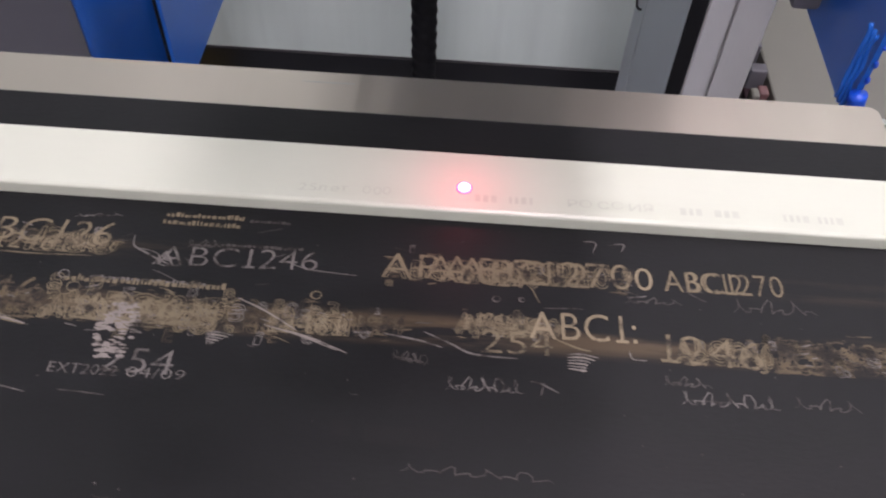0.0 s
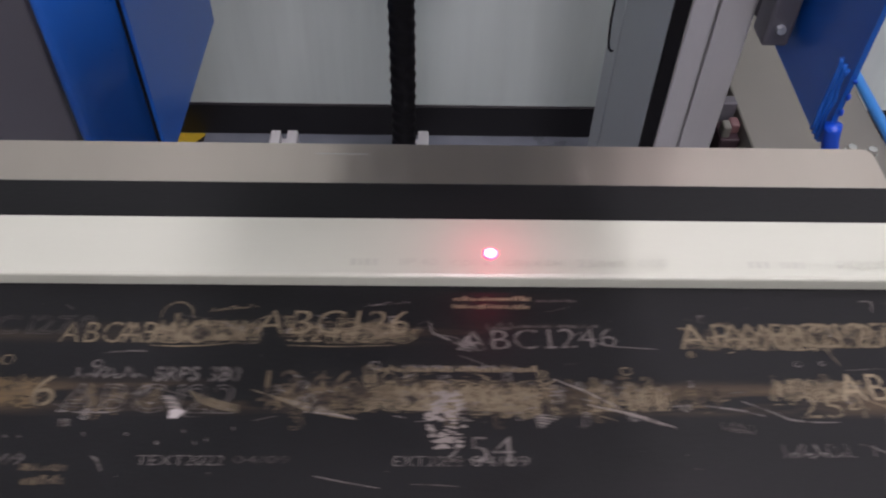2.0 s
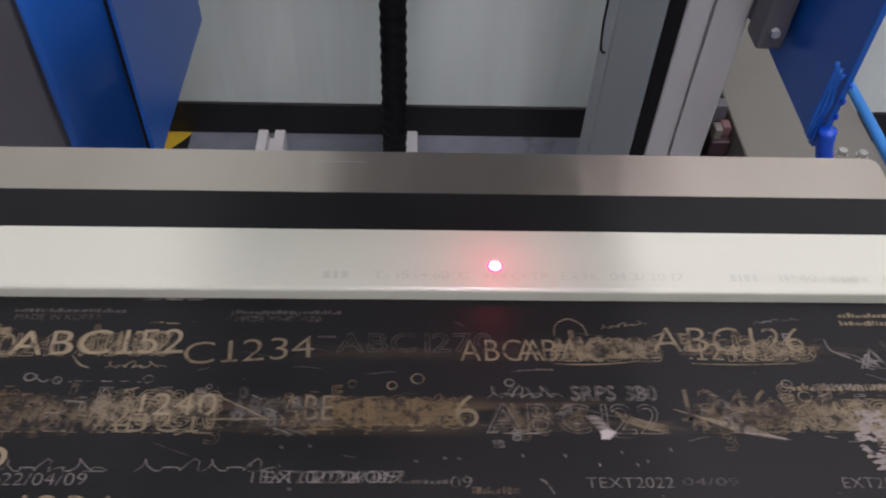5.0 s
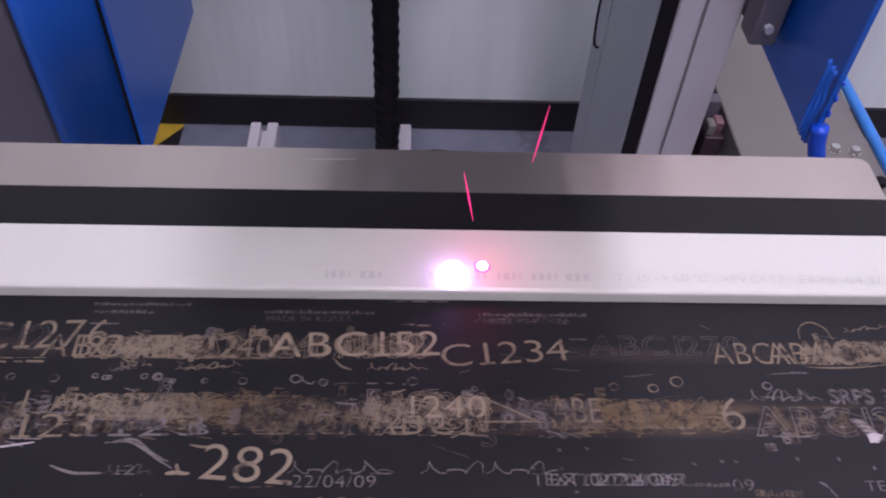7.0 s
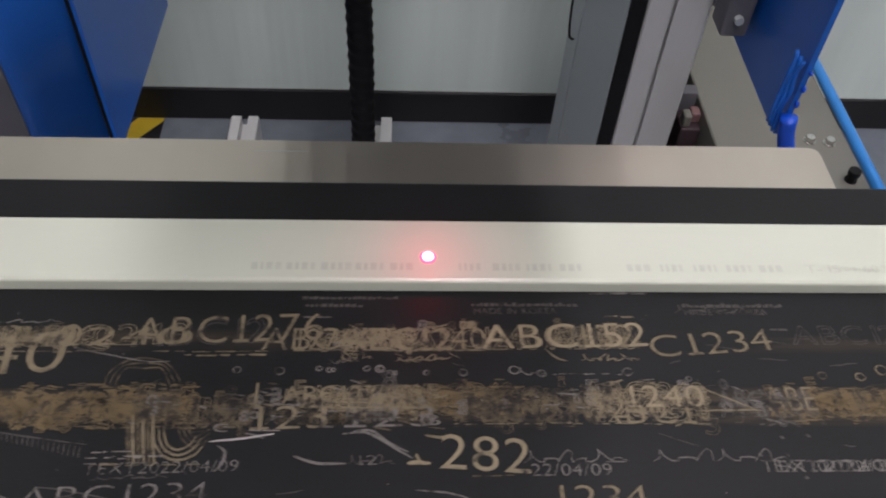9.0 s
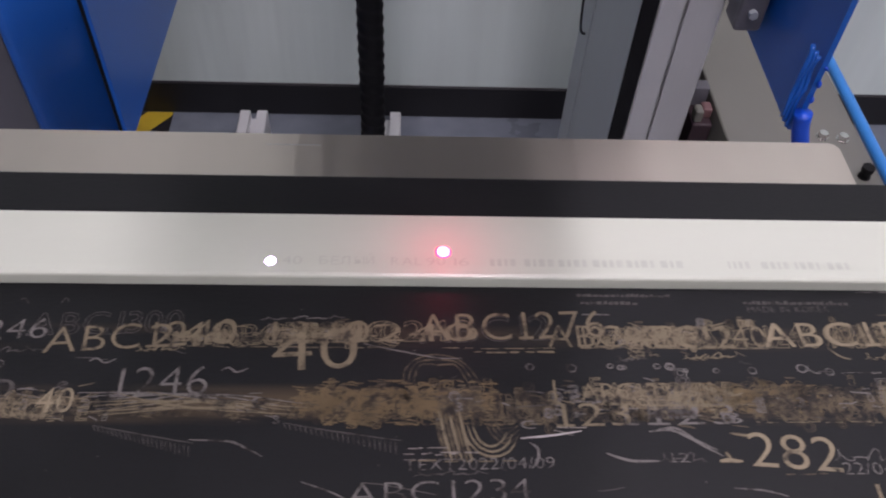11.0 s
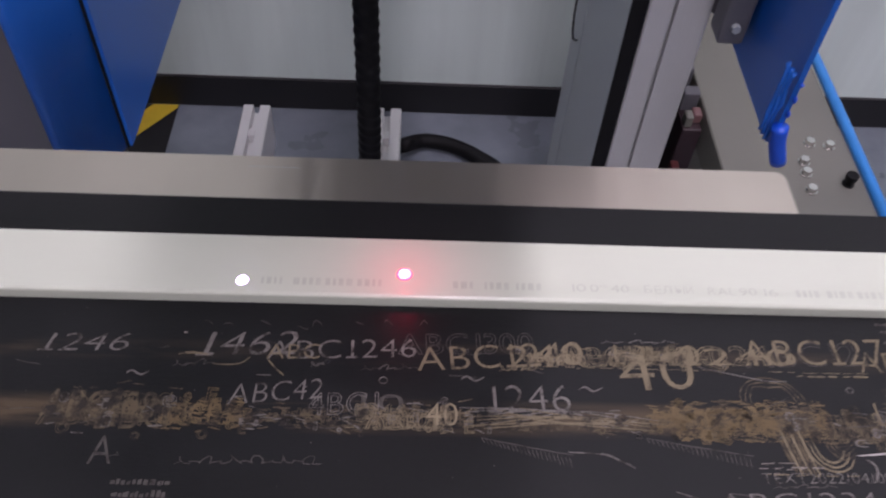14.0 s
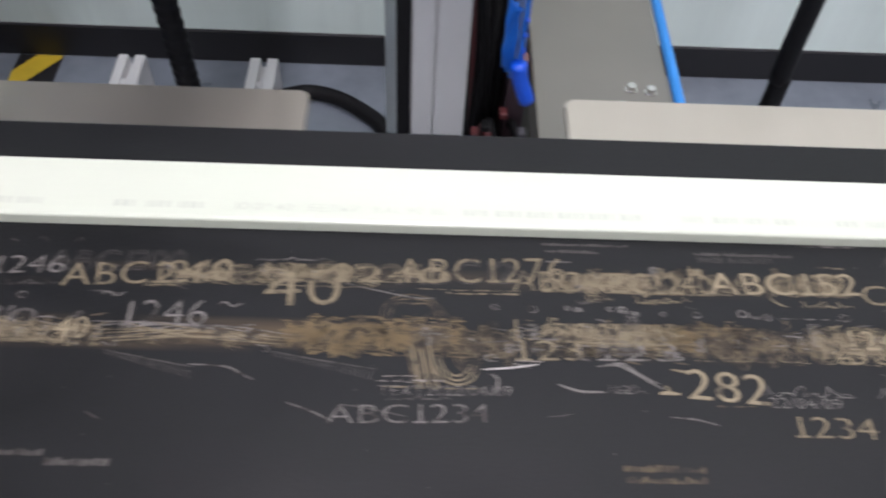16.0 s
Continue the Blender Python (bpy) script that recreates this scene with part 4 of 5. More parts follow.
    small_print(-0.5927, -0.5888, -0.0274, 0.0006, "g")
    clump(-0.6543, -0.618, -0.0464, -0.0328, 8, 40, 60, "d")
    mark("BBC", -0.6384, -0.0465, 0.0219, 0.0102, "d", 0.0223)
    clump(-0.6194, -0.5959, -0.0458, -0.0354, 3, 40, 60, "o")
    clump(-0.5974, -0.5601, -0.0452, -0.0375, 3, 70, 30, "d")
    clump(-0.5631, -0.5283, -0.0449, -0.0354, 10, 60, 22, "t")
    mark("40", -0.5403, -0.0434, 0.0097, 0.0081, "b", 0.0225)
    small_print(-0.5646, -0.5511, -0.0448, 0.0007, "t")
    line([(-0.5301, -0.0371), (-0.5083, -0.0373), (-0.4881, -0.0396)], 0.00022, "g")
    line([(-0.5286, -0.0401), (-0.5071, -0.0396), (-0.4867, -0.0408)], 0.00022, "t")
    line([(-0.5272, -0.043), (-0.5059, -0.0418), (-0.4852, -0.042)], 0.00022, "t")
    line([(-0.5258, -0.0382), (-0.5045, -0.0374), (-0.4838, -0.0432)], 0.00022, "g")
    line([(-0.5244, -0.0412), (-0.5034, -0.0396), (-0.4819, -0.0399)], 0.00022, "t")
    line([(-0.523, -0.0441), (-0.5022, -0.0419), (-0.4805, -0.0411)], 0.00022, "t")
    line([(-0.5217, -0.0394), (-0.5008, -0.0375), (-0.479, -0.0422)], 0.00022, "g")
    line([(-0.5203, -0.0423), (-0.4996, -0.0397), (-0.4776, -0.0434)], 0.00022, "t")
    line([(-0.5189, -0.0375), (-0.4985, -0.042), (-0.4757, -0.0401)], 0.00022, "t")
    line([(-0.5175, -0.0405), (-0.497, -0.0376), (-0.4742, -0.0413)], 0.00022, "g")
    line([(-0.5161, -0.0434), (-0.4959, -0.0398), (-0.4728, -0.0424)], 0.00022, "t")
    line([(-0.5147, -0.0387), (-0.4948, -0.0421), (-0.4714, -0.0436)], 0.00022, "t")
    line([(-0.5133, -0.0416), (-0.4933, -0.0376), (-0.4694, -0.0403)], 0.00022, "g")
    line([(-0.5118, -0.0368), (-0.4922, -0.0399), (-0.468, -0.0415)], 0.00022, "t")
    clump(-0.5299, -0.4715, -0.0444, -0.0376, 3, 60, 26, "d")
    clump(-0.4731, -0.456, -0.0443, -0.0353, 3, 30, 50, "o")
    clump(-0.467, -0.4333, -0.0445, -0.0337, 5, 60, 130, "o")
    clump(-0.4333, -0.4215, -0.044, -0.0344, 2, 20, 40, "d")
    line([(-0.5238, -0.047), (-0.5228, -0.0486)], 0.00013, "f")
    line([(-0.5225, -0.0473), (-0.5216, -0.049)], 0.00013, "f")
    line([(-0.5213, -0.0475), (-0.5204, -0.0494)], 0.00013, "f")
    line([(-0.52, -0.0478), (-0.5191, -0.0497)], 0.00013, "f")
    line([(-0.5188, -0.0481), (-0.5179, -0.0501)], 0.00013, "f")
    line([(-0.5176, -0.0484), (-0.5167, -0.0504)], 0.00013, "f")
    line([(-0.5163, -0.0487), (-0.5155, -0.0508)], 0.00013, "f")
    line([(-0.5151, -0.049), (-0.5142, -0.0512)], 0.00013, "f")
    line([(-0.5139, -0.0492), (-0.513, -0.0515)], 0.00013, "f")
    line([(-0.5127, -0.0495), (-0.5118, -0.0519)], 0.00013, "f")
    line([(-0.5114, -0.0498), (-0.5106, -0.0522)], 0.00013, "f")
    line([(-0.5102, -0.0501), (-0.5094, -0.0526)], 0.00013, "f")
    line([(-0.509, -0.0503), (-0.5082, -0.053)], 0.00013, "f")
    line([(-0.5078, -0.0506), (-0.507, -0.0533)], 0.00013, "f")
    line([(-0.5065, -0.0509), (-0.5058, -0.0537)], 0.00013, "f")
    line([(-0.5053, -0.0512), (-0.5045, -0.054)], 0.00013, "f")
    line([(-0.5041, -0.0515), (-0.5033, -0.0544)], 0.00013, "f")
    line([(-0.5029, -0.0517), (-0.5021, -0.0547)], 0.00013, "f")
    line([(-0.5017, -0.052), (-0.5009, -0.0551)], 0.00013, "f")
    line([(-0.5005, -0.0523), (-0.4997, -0.0554)], 0.00013, "f")
    line([(-0.4992, -0.0526), (-0.4985, -0.0558)], 0.00013, "f")
    line([(-0.498, -0.0528), (-0.4974, -0.0561)], 0.00013, "f")
    line([(-0.5238, -0.047), (-0.5102, -0.0497), (-0.4968, -0.0521)], 0.0002, "f")
    line([(-0.4741, -0.0462), (-0.4734, -0.0479)], 0.00013, "f")
    line([(-0.4727, -0.0465), (-0.472, -0.0483)], 0.00013, "f")
    line([(-0.4712, -0.0468), (-0.4706, -0.0486)], 0.00013, "f")
    line([(-0.4698, -0.0471), (-0.4692, -0.049)], 0.00013, "f")
    line([(-0.4684, -0.0473), (-0.4678, -0.0493)], 0.00013, "f")
    line([(-0.467, -0.0476), (-0.4663, -0.0497)], 0.00013, "f")
    line([(-0.4655, -0.0479), (-0.4649, -0.05)], 0.00013, "f")
    line([(-0.4641, -0.0481), (-0.4635, -0.0504)], 0.00013, "f")
    line([(-0.4627, -0.0484), (-0.4621, -0.0507)], 0.00013, "f")
    line([(-0.4613, -0.0487), (-0.4607, -0.0511)], 0.00013, "f")
    line([(-0.4598, -0.0489), (-0.4593, -0.0514)], 0.00013, "f")
    line([(-0.4584, -0.0492), (-0.458, -0.0518)], 0.00013, "f")
    line([(-0.457, -0.0495), (-0.4566, -0.0521)], 0.00013, "f")
    line([(-0.4556, -0.0497), (-0.4552, -0.0524)], 0.00013, "f")
    line([(-0.4542, -0.05), (-0.4538, -0.0528)], 0.00013, "f")
    line([(-0.4528, -0.0503), (-0.4524, -0.0531)], 0.00013, "f")
    line([(-0.4513, -0.0505), (-0.451, -0.0535)], 0.00013, "f")
    line([(-0.4499, -0.0508), (-0.4496, -0.0538)], 0.00013, "f")
    line([(-0.4485, -0.051), (-0.4483, -0.0542)], 0.00013, "f")
    line([(-0.4471, -0.0513), (-0.4469, -0.0545)], 0.00013, "f")
    line([(-0.4457, -0.0516), (-0.4455, -0.0548)], 0.00013, "f")
    line([(-0.4443, -0.0518), (-0.4441, -0.0552)], 0.00013, "f")
    line([(-0.4741, -0.0462), (-0.4584, -0.049), (-0.4427, -0.0513)], 0.0002, "f")
    line([(-0.4982, -0.0511), (-0.4877, -0.0516), (-0.4833, -0.0534), (-0.4788, -0.0558)], 0.0003, "g")
    scrawl(-0.6122, -0.057, -0.572, -0.0559, 0.0025, 11, "f")
    small_print(-0.5755, -0.5722, -0.0566, 0.0006, "g")
    small_print(-0.6286, -0.6126, -0.0635, 0.0018, "f")
    small_print(-0.6275, -0.6126, -0.0672, 0.0021, "f")
    mark("A", -0.6368, -0.0575, 0.0068, 0.0096, "f", 0.0199)
    mark("A", -0.6001, -0.0744, 0.0048, 0.0072, "g", 0.016)
    small_print(-0.5925, -0.5881, -0.0697, 0.0012, "g")
    small_print(-0.5838, -0.5808, -0.0701, 0.0007, "g")
    small_print(-0.3723, -0.3492, -0.0818, 0.0023, "d")
    small_print(-0.3719, -0.3506, -0.0850, 0.0020, "d")
    small_print(-0.5454, -0.5333, -0.0807, 0.0023, "f")
    small_print(-0.5317, -0.5151, -0.0833, 0.0026, "f")
    # a pile of tiny pale print
    for k in range(120):
        f = RNG.random()
        a, b = -0.0935 + RNG.uniform(-0.5, 0.5) * (0.012 - 0.006 * abs(2 * f - 1)), -0.0385 - 0.0180 * f
        LOOSE["p"].stroke([(a, b), (a + 0.0008, b + RNG.uniform(-0.0003, 0.0003)), (a + RNG.uniform(0.0012, 0.0026), b)], RNG.uniform(0.0002, 0.00055), layer("p"))
    # flecks of white dust and short scratches all over the sheet
    for k in range(150):
        a, b = RNG.uniform(-0.78, 0.24), RNG.uniform(-0.10, -0.003)
        r = RNG.uniform(0.00010, 0.00028)
        LOOSE["g" if k % 6 == 0 else "f"].stroke([(a, b), (a + r, b), (a + 2 * r, b + RNG.uniform(-r, r))], r, layer("f"))
    for k in range(90):
        a, b = RNG.uniform(-0.78, 0.22), RNG.choice((RNG.gauss(-0.043, 0.006), RNG.gauss(-0.021, 0.005), RNG.uniform(-0.1, -0.004)))
        ln, up = RNG.uniform(0.002, 0.012), RNG.gauss(-0.12, 0.3)
        LOOSE["f"].stroke([(a + ln * q / 5, b + ln * up * q / 5 + RNG.uniform(-1, 1) * 0.0002) for q in range(6)], RNG.uniform(0.00008, 0.0002), layer("f"))
    charred = Sheet()
    charred.add([(0, 0), (0.0195, -0.0005), (0.0195, 0.0045), (0, 0.0050)], [(0, 1, 2, 3)], -0.0215, -0.0757, 0.00012)
    charred.add([(0, 0), (0.005, 0), (0.005, 0.0045), (0, 0.0045)], [(0, 1, 2, 3)], -0.0300, -0.0745, 0.00012)
    charred.build("charred_bar", CHAR, belt_sheet, "blackened bar burnt into the rubber")
    for style, label in (("o", "ochre patches where burns run together"), ("d", "dense brown lettering burnt over itself"), ("t", "tan lettering burnt over itself, unreadable"), ("b", "bright tan strokes of overlaid lettering"),
                         ("g", "pale lettering and scratches worn into the rubber"), ("f", "faint worn lettering and scratches"), ("p", "pale smears and piled-up print"), ("w", "chalky white smear on the rubber")):
        LOOSE[style].build("overlaid_lettering", LOOKS[style][0], belt_sheet, label, "stuff")


belt_markings()

# print on the profile: short pieces of the line of text, each raised as the beam has written it
PRINTED = []


def profile_print():
    known = [("T-15-+60°C >PVC<TP ЕАЭК 043/2017", -0.2336, 0.00305), ("100*40 БЕЛЫЙ RAL9016", -0.4937, 0.0036), ("РОССИЯ", 0.0315, 0.0047), ("IP40 срок службы 25лет ООО", -0.1075, 0.00331)]
    taken = []
    for text, u, step in known:
        taken.append((u - 0.004, u + len(text) * step + 0.004))
        for k in range(0, len(text), 2):
            piece = text[k:k + 2]
            if piece.strip():
                s = Sheet()
                lead = len(piece) - len(piece.lstrip())
                verts, faces = text_geometry(piece.strip(), step * len(piece.strip()) * 0.84, 0.0033, -0.004)
                for n, f in enumerate(faces):
                    s.add([verts[q] for q in f], [tuple(range(len(f)))], lead * step, 0, 0.00004 * (k // 2 % 2) + n * 0.000003)
                PRINTED.append((s.build("printed_letters", INK, profile_strip), u + k * step))
    rng = random.Random(9)
    u = -0.70
    while u < 0.22:
        if rng.random() < 0.86 and not any(a < u + 0.0105 and u < b for a, b in taken):
            s = Sheet()
            a = 0.0
            while a < 0.0075:
                wd = rng.uniform(0.0008, 0.0021)
                s.add([(a, 0), (a + wd, 0), (a + wd, 0.0029), (a, 0.0029)], [(0, 1, 2, 3)], 0, 0, 0)
                a += wd + 0.0009
            PRINTED.append((s.build("printed_letters", INK, profile_strip), u))
        u += 0.0105


profile_print()


# ------------------------------------------------------------------ laser marker
def laser_head():
    h = tagged(empty("laser_marking_head", 0, 0.01, BELT_Z + 0.168), "grey laser marking head with a black scan head over the belt", "laser head")
    body = part("housing", cube(-0.088, 0.113, 0.145, 0.44, 0.004, 0.18, bevel=0.005), ALU, h)
    part("cover_plate", cube(-0.080, 0.105, 0.1435, 0.1448, 0.015, 0.17, bevel=0.0006), GREY_CAB, body)
    head = part("scan_head", cube(-0.052, 0.052, -0.028, 0.1445, 0.030, 0.17, bevel=0.005), BLACK, h)
    part("lens_barrel", cylinder(bmesh.new(), 0, 0, 0.006, 0.0298, 0.022, 32), BLACK, head)
    part("lens", cylinder(bmesh.new(), 0, 0, 0.004, 0.0059, 0.018, 32), GLASS, head)
    part("column", cube(-0.04, 0.04, 0.4405, 0.859, 0.05, 0.17, bevel=0.004), ALU, h)
    return h


laser_head()
# red point lamp added above the spot, standing in for its glow round about
pilot = bpy.data.lights.new("pilot_glow_lamp", "POINT")
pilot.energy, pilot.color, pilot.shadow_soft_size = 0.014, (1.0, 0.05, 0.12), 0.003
pilot_ob = new("pilot_glow_lamp", pilot)
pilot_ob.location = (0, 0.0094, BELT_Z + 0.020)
spot = tagged(empty("pilot_beam_spot", 0, 0.0094, BELT_Z + 0.0052), "small glowing red pilot laser spot on the white profile", "laser spot")
part("halo", cylinder(bmesh.new(), 0, 0, 0.0, 0.0001, 0.0025, 28), RED_GLOW, spot)
part("core", cylinder(bmesh.new(), 0, 0, 0.0002, 0.0004, 0.0018, 24), PINK_CORE, spot)

spark = tagged(empty("laser_spark", 0, 0, 0), "tiny violet-white spark where the laser burns the profile", "spark")


def spark_ball():
    bm = bmesh.new()
    bmesh.ops.create_icosphere(bm, subdivisions=3, radius=0.0045)
    return bm


smooth(part("glow", spark_ball(), SPARK, spark))


# a thin glowing red sliver, pointed at both ends
def thin_red_streak():
    f = tagged(empty("thin_red_streak"), "thin glowing red streak above the profile", "spark", "flying sparks")
    bm = bmesh.new()
    cylinder(bm, 0, 0, -0.011, 0.0, 0.0001, 6, 0.00035)
    cylinder(bm, 0, 0, 0.0, 0.011, 0.00035, 6, 0.0001)
    part("streak", bm, RED_STREAK, f)
    return f


streaks = [thin_red_streak(), thin_red_streak()]

# ------------------------------------------------------------------ machine behind the belt
def slotted_post():
    p = tagged(empty("aluminium_post"), "upright slotted aluminium profile post with a grey rear profile", "post")
    part("front_profile", prism(slot_outline(0.184, 0.2345, 0.408, 0.448, (0.41,), (0.5,), 0.0016, 0.006), "z", 0.0, 1.5), ALU, p)
    rear = [(0.1700, 0.4125), (0.1836, 0.4125), (0.1836, 0.4495), (0.214, 0.4495), (0.214, 0.530), (0.1540, 0.530), (0.1575, 0.504), (0.1610, 0.504), (0.1614, 0.501), (0.1579, 0.501)]
    part("rear_profile", prism(rear, "z", 0.0, 1.5), ALU_DULL, p)
    # the slot's darkness is a flat black strip laid over the joint
    part("slot_strip", cube(0.1706, 0.1834, 0.4090, 0.4122, 0.0, 1.5, bevel=0.0008), BLACK, p, "black strip standing for the dark slot between the profiles")
    smooth(part("thin_wire", sweep([(0.1465, 0.500, BELT_Z + 0.05), (0.1460, 0.500, BELT_Z - 0.19), (0.1463, 0.500, BELT_Z - 0.235), (0.1500, 0.505, BELT_Z - 0.262), (0.1560, 0.512, BELT_Z - 0.270)], 0.0012, 6, step=0.01), BLACK, p))
    return p


slotted_post()


def left_housing():
    h = tagged(empty("blue_housing"), "blue enamelled sheet steel machine upright with a rounded edge", "machine housing")
    low = BELT_Z - 0.281
    out = [(-0.2395, 0.357), (-0.2430, 0.349), (-0.2490, 0.336), (-0.2550, 0.322), (-0.2600, 0.311), (-0.2640, 0.3045), (-0.2675, 0.3020), (-0.2705, 0.3030), (-0.2725, 0.3070), (-0.2740, 0.3140), (-0.2800, 0.380), (-0.2805, 0.560), (-0.2395, 0.560)]
    smooth_shell = part("front_shell", prism(out, "z", low, BELT_Z + 0.03), BLUE, h)
    for p in smooth_shell.data.polygons:
        p.use_smooth = abs(p.normal.z) < 0.5
    part("side_panel", cube(-0.2390, -0.2345, 0.3586, 0.569, low, BELT_Z + 0.031, bevel=0.001), BLUE, h, "flat dark blue side panel")
    part("seam", cube(-0.2394, -0.2370, 0.3573, 0.3583, low, BELT_Z + 0.03), BLACK, h)
    return h


left_housing()


def grey_cabinet():
    c = tagged(empty("grey_cabinet"), "dark grey enamelled machine cabinet behind the blue upright", "cabinet")
    part("body", cube(-1.25, -0.3320, 0.42, 0.560, 0.06, BELT_Z + 0.05, bevel=0.004), GREY_CAB, c)
    part("mounting_block", cube(-0.3318, -0.2808, 0.43, 0.555, BELT_Z - 0.27, BELT_Z + 0.02, bevel=0.002), GREY_CAB, c)
    part("plinth", cube(-1.22, -0.35, 0.44, 0.55, 0.0, 0.0595), SKIRT, c)
    part("door", cube(-1.2, -0.3325, 0.412, 0.4195, 0.10, BELT_Z + 0.02, bevel=0.002), GREY_CAB, c)
    return c


grey_cabinet()


def right_plate():
    p = tagged(empty("blue_bracket_plate"), "blue enamelled steel bracket plate beside the aluminium post", "bracket")
    out = [(0.289, BELT_Z - 0.188), (0.294, BELT_Z - 0.193), (0.54, BELT_Z - 0.190), (0.54, BELT_Z + 0.03), (0.289, BELT_Z + 0.03)]
    part("plate", prism(out, "x", 0.2605, 0.2645), BLUE, p)
    clamp = part("clamp", cube(0.2350, 0.2560, 0.380, 0.407, BELT_Z - 0.172, BELT_Z - 0.06, bevel=0.003), GREY_CAB, p, "dull grey clamp block")
    part("clamp_arm", cube(0.2350, 0.2600, 0.4075, 0.446, BELT_Z - 0.165, BELT_Z - 0.065, bevel=0.003), GREY_CAB, p)
    for i, (y, z) in enumerate(((0.385, -0.155),)):
        bm = bmesh.new()
        bmesh.ops.create_cone(bm, cap_ends=True, segments=6, radius1=0.0036, radius2=0.0036, depth=0.005, matrix=Matrix.Translation((0.2450, y - 0.0070, BELT_Z + z)) @ Matrix.Rotation(radians(90), 4, "X"))
        part("bolt", bm, ALU_DULL, clamp)
    rng = random.Random(2)
    for k in range(3):
        scrap = bmesh.new()
        bmesh.ops.create_icosphere(scrap, subdivisions=2, radius=0.0019, matrix=Matrix.Translation((0.2635, 0.2870, BELT_Z - 0.160 + k * 0.013)) @ Matrix.Diagonal((0.8, 1.0, rng.uniform(0.7, 1.6), 1)))
        smooth(part("torn_film", scrap, BLUE_BRIGHT, p, "crumpled scrap of blue protective film"))
    for k in range(3):
        x = 0.2512 + 0.0031 * k
        wavy = [(x + 0.0006 * math.sin(2.1 * q + k), 0.2925 + 0.0010 * math.cos(1.7 * q + 2 * k), BELT_Z - 0.120 - 0.0085 * q - 0.004 * k) for q in range(8)]
        smooth(part("torn_film", sweep(wavy, 0.0017, 8), BLUE, p, "crumpled strip of blue protective film"))
    smooth(part("end_cap", sweep([(0.2612, 0.2852, BELT_Z - 0.1700), (0.2635, 0.2848, BELT_Z - 0.1830), (0.2672, 0.2842, BELT_Z - 0.1940), (0.2708, 0.2836, BELT_Z - 0.2030)], 0.0060, 14), BLUE_BRIGHT, p, "glossy bright blue plastic end cap"))
    return p


right_plate()


def base_beam():
    b = tagged(empty("machine_base"), "beige-grey enamelled machine base rail with bolts, blue edge strip", "machine base")
    top = BELT_Z - 0.355
    plate = part("top_plate", cube(0.306, 0.4435, 0.06, 0.735, top - 0.045, top, bevel=0.002), BEIGE, b)
    for y in (0.12, 0.66):
        part("leg", cube(0.33, 0.42, y, y + 0.05, 0.0, top - 0.0455, bevel=0.002), BEIGE, b)
    smooth(part("edge_strip", sweep([(0.4495, 0.06, top + 0.002), (0.4495, 0.4, top + 0.002), (0.4495, 0.74, top + 0.002)], 0.0058, 12, step=0.05), BLUE_TUBE, b, "blue hose along the edge"))
    for x, y, m in ((0.4036, 0.4676, 0), (0.4230, 0.4644, 0), (0.3906, 0.4408, 0), (0.3885, 0.4248, 0), (0.3874, 0.4016, 0), (0.4272, 0.4126, 1)):
        bolt = bmesh.new()
        cylinder(bolt, x, y, top, top + 0.0013, 0.0060, 20)
        cylinder(bolt, x, y, top + 0.0013, top + 0.0065, 0.0050, 6, 0.0046)
        if m:
            cylinder(bolt, x, y, top + 0.008, top + 0.013, 0.0060, 16)
        part("bolt", bolt, BLACK if m else CHROME, plate, "black knurled knob" if m else "")
    return b


base_beam()


def floor_rail(x0, x1, y0, y1, label):
    r = tagged(empty("aluminium_rail"), label, "profile rail", "rails on the floor")
    xm, t = (x0 + x1) / 2, 0.0755
    out = [(x0, 0.0), (x1, 0.0), (x1, t - 0.0015), (x1 - 0.0015, t), (xm + 0.0050, t), (xm + 0.0050, t - 0.016), (xm - 0.0050, t - 0.016), (xm - 0.0050, t), (x0 + 0.0015, t), (x0, t - 0.0015)]
    part("profile", prism(out, "y", y0, y1), CREAM_ALU, r)
    part("slot_nut", cube(xm - 0.0047, xm + 0.0047, y1 - 0.064, y1 - 0.050, t - 0.0157, t - 0.0005, bevel=0.001), CREAM_ALU, r)
    return r


CREAM_ALU = material("bright_aluminium", (0.72, 0.72, 0.72), 0.4, 0.4, 0.06, 10, 0.08, 500, (1, 0.1, 1))
floor_rail(-0.2505, -0.2110, 0.30, 0.795, "bright slotted aluminium rail lying on the floor")
floor_rail(-0.0595, -0.0185, 0.30, 0.797, "bright slotted aluminium rail lying on the floor")

conduit = tagged(empty("corrugated_conduit"), "black spiral-wrapped cable conduit hanging down to the floor", "conduit")
smooth(part("hose", sweep([(-0.052, 0.452, 1.5), (-0.050, 0.455, 1.0), (-0.047, 0.460, 0.75), (-0.044, 0.467, 0.55), (-0.044, 0.480, 0.30), (-0.050, 0.51, 0.10), (-0.075, 0.57, 0.016), (-0.14, 0.62, 0.0135)], 0.0115, 16, 0.055, 0.002, 0.013), BLACK, conduit))
floor_cable = tagged(empty("floor_cable"), "thick black cable looped across the floor", "cable")
smooth(part("cable", sweep([(-0.0165, 0.765, 0.030), (-0.002, 0.785, 0.018), (0.020, 0.797, 0.0125), (0.058, 0.789, 0.0125), (0.096, 0.766, 0.0125), (0.137, 0.726, 0.0125), (0.155, 0.66, 0.0125), (0.16, 0.50, 0.0125)], 0.0115, 14, step=0.01), BLACK, floor_cable))
hanging = tagged(empty("hanging_cable"), "black cable hanging in front of the white wall", "cable")
smooth(part("cable", sweep([(0.566, 0.50, 0.0125), (0.567, 0.50, 0.2), (0.567, 0.50, 0.32), (0.562, 0.50, 0.45), (0.558, 0.50, 1.5)], 0.0105, 14, step=0.02), BLACK, hanging))


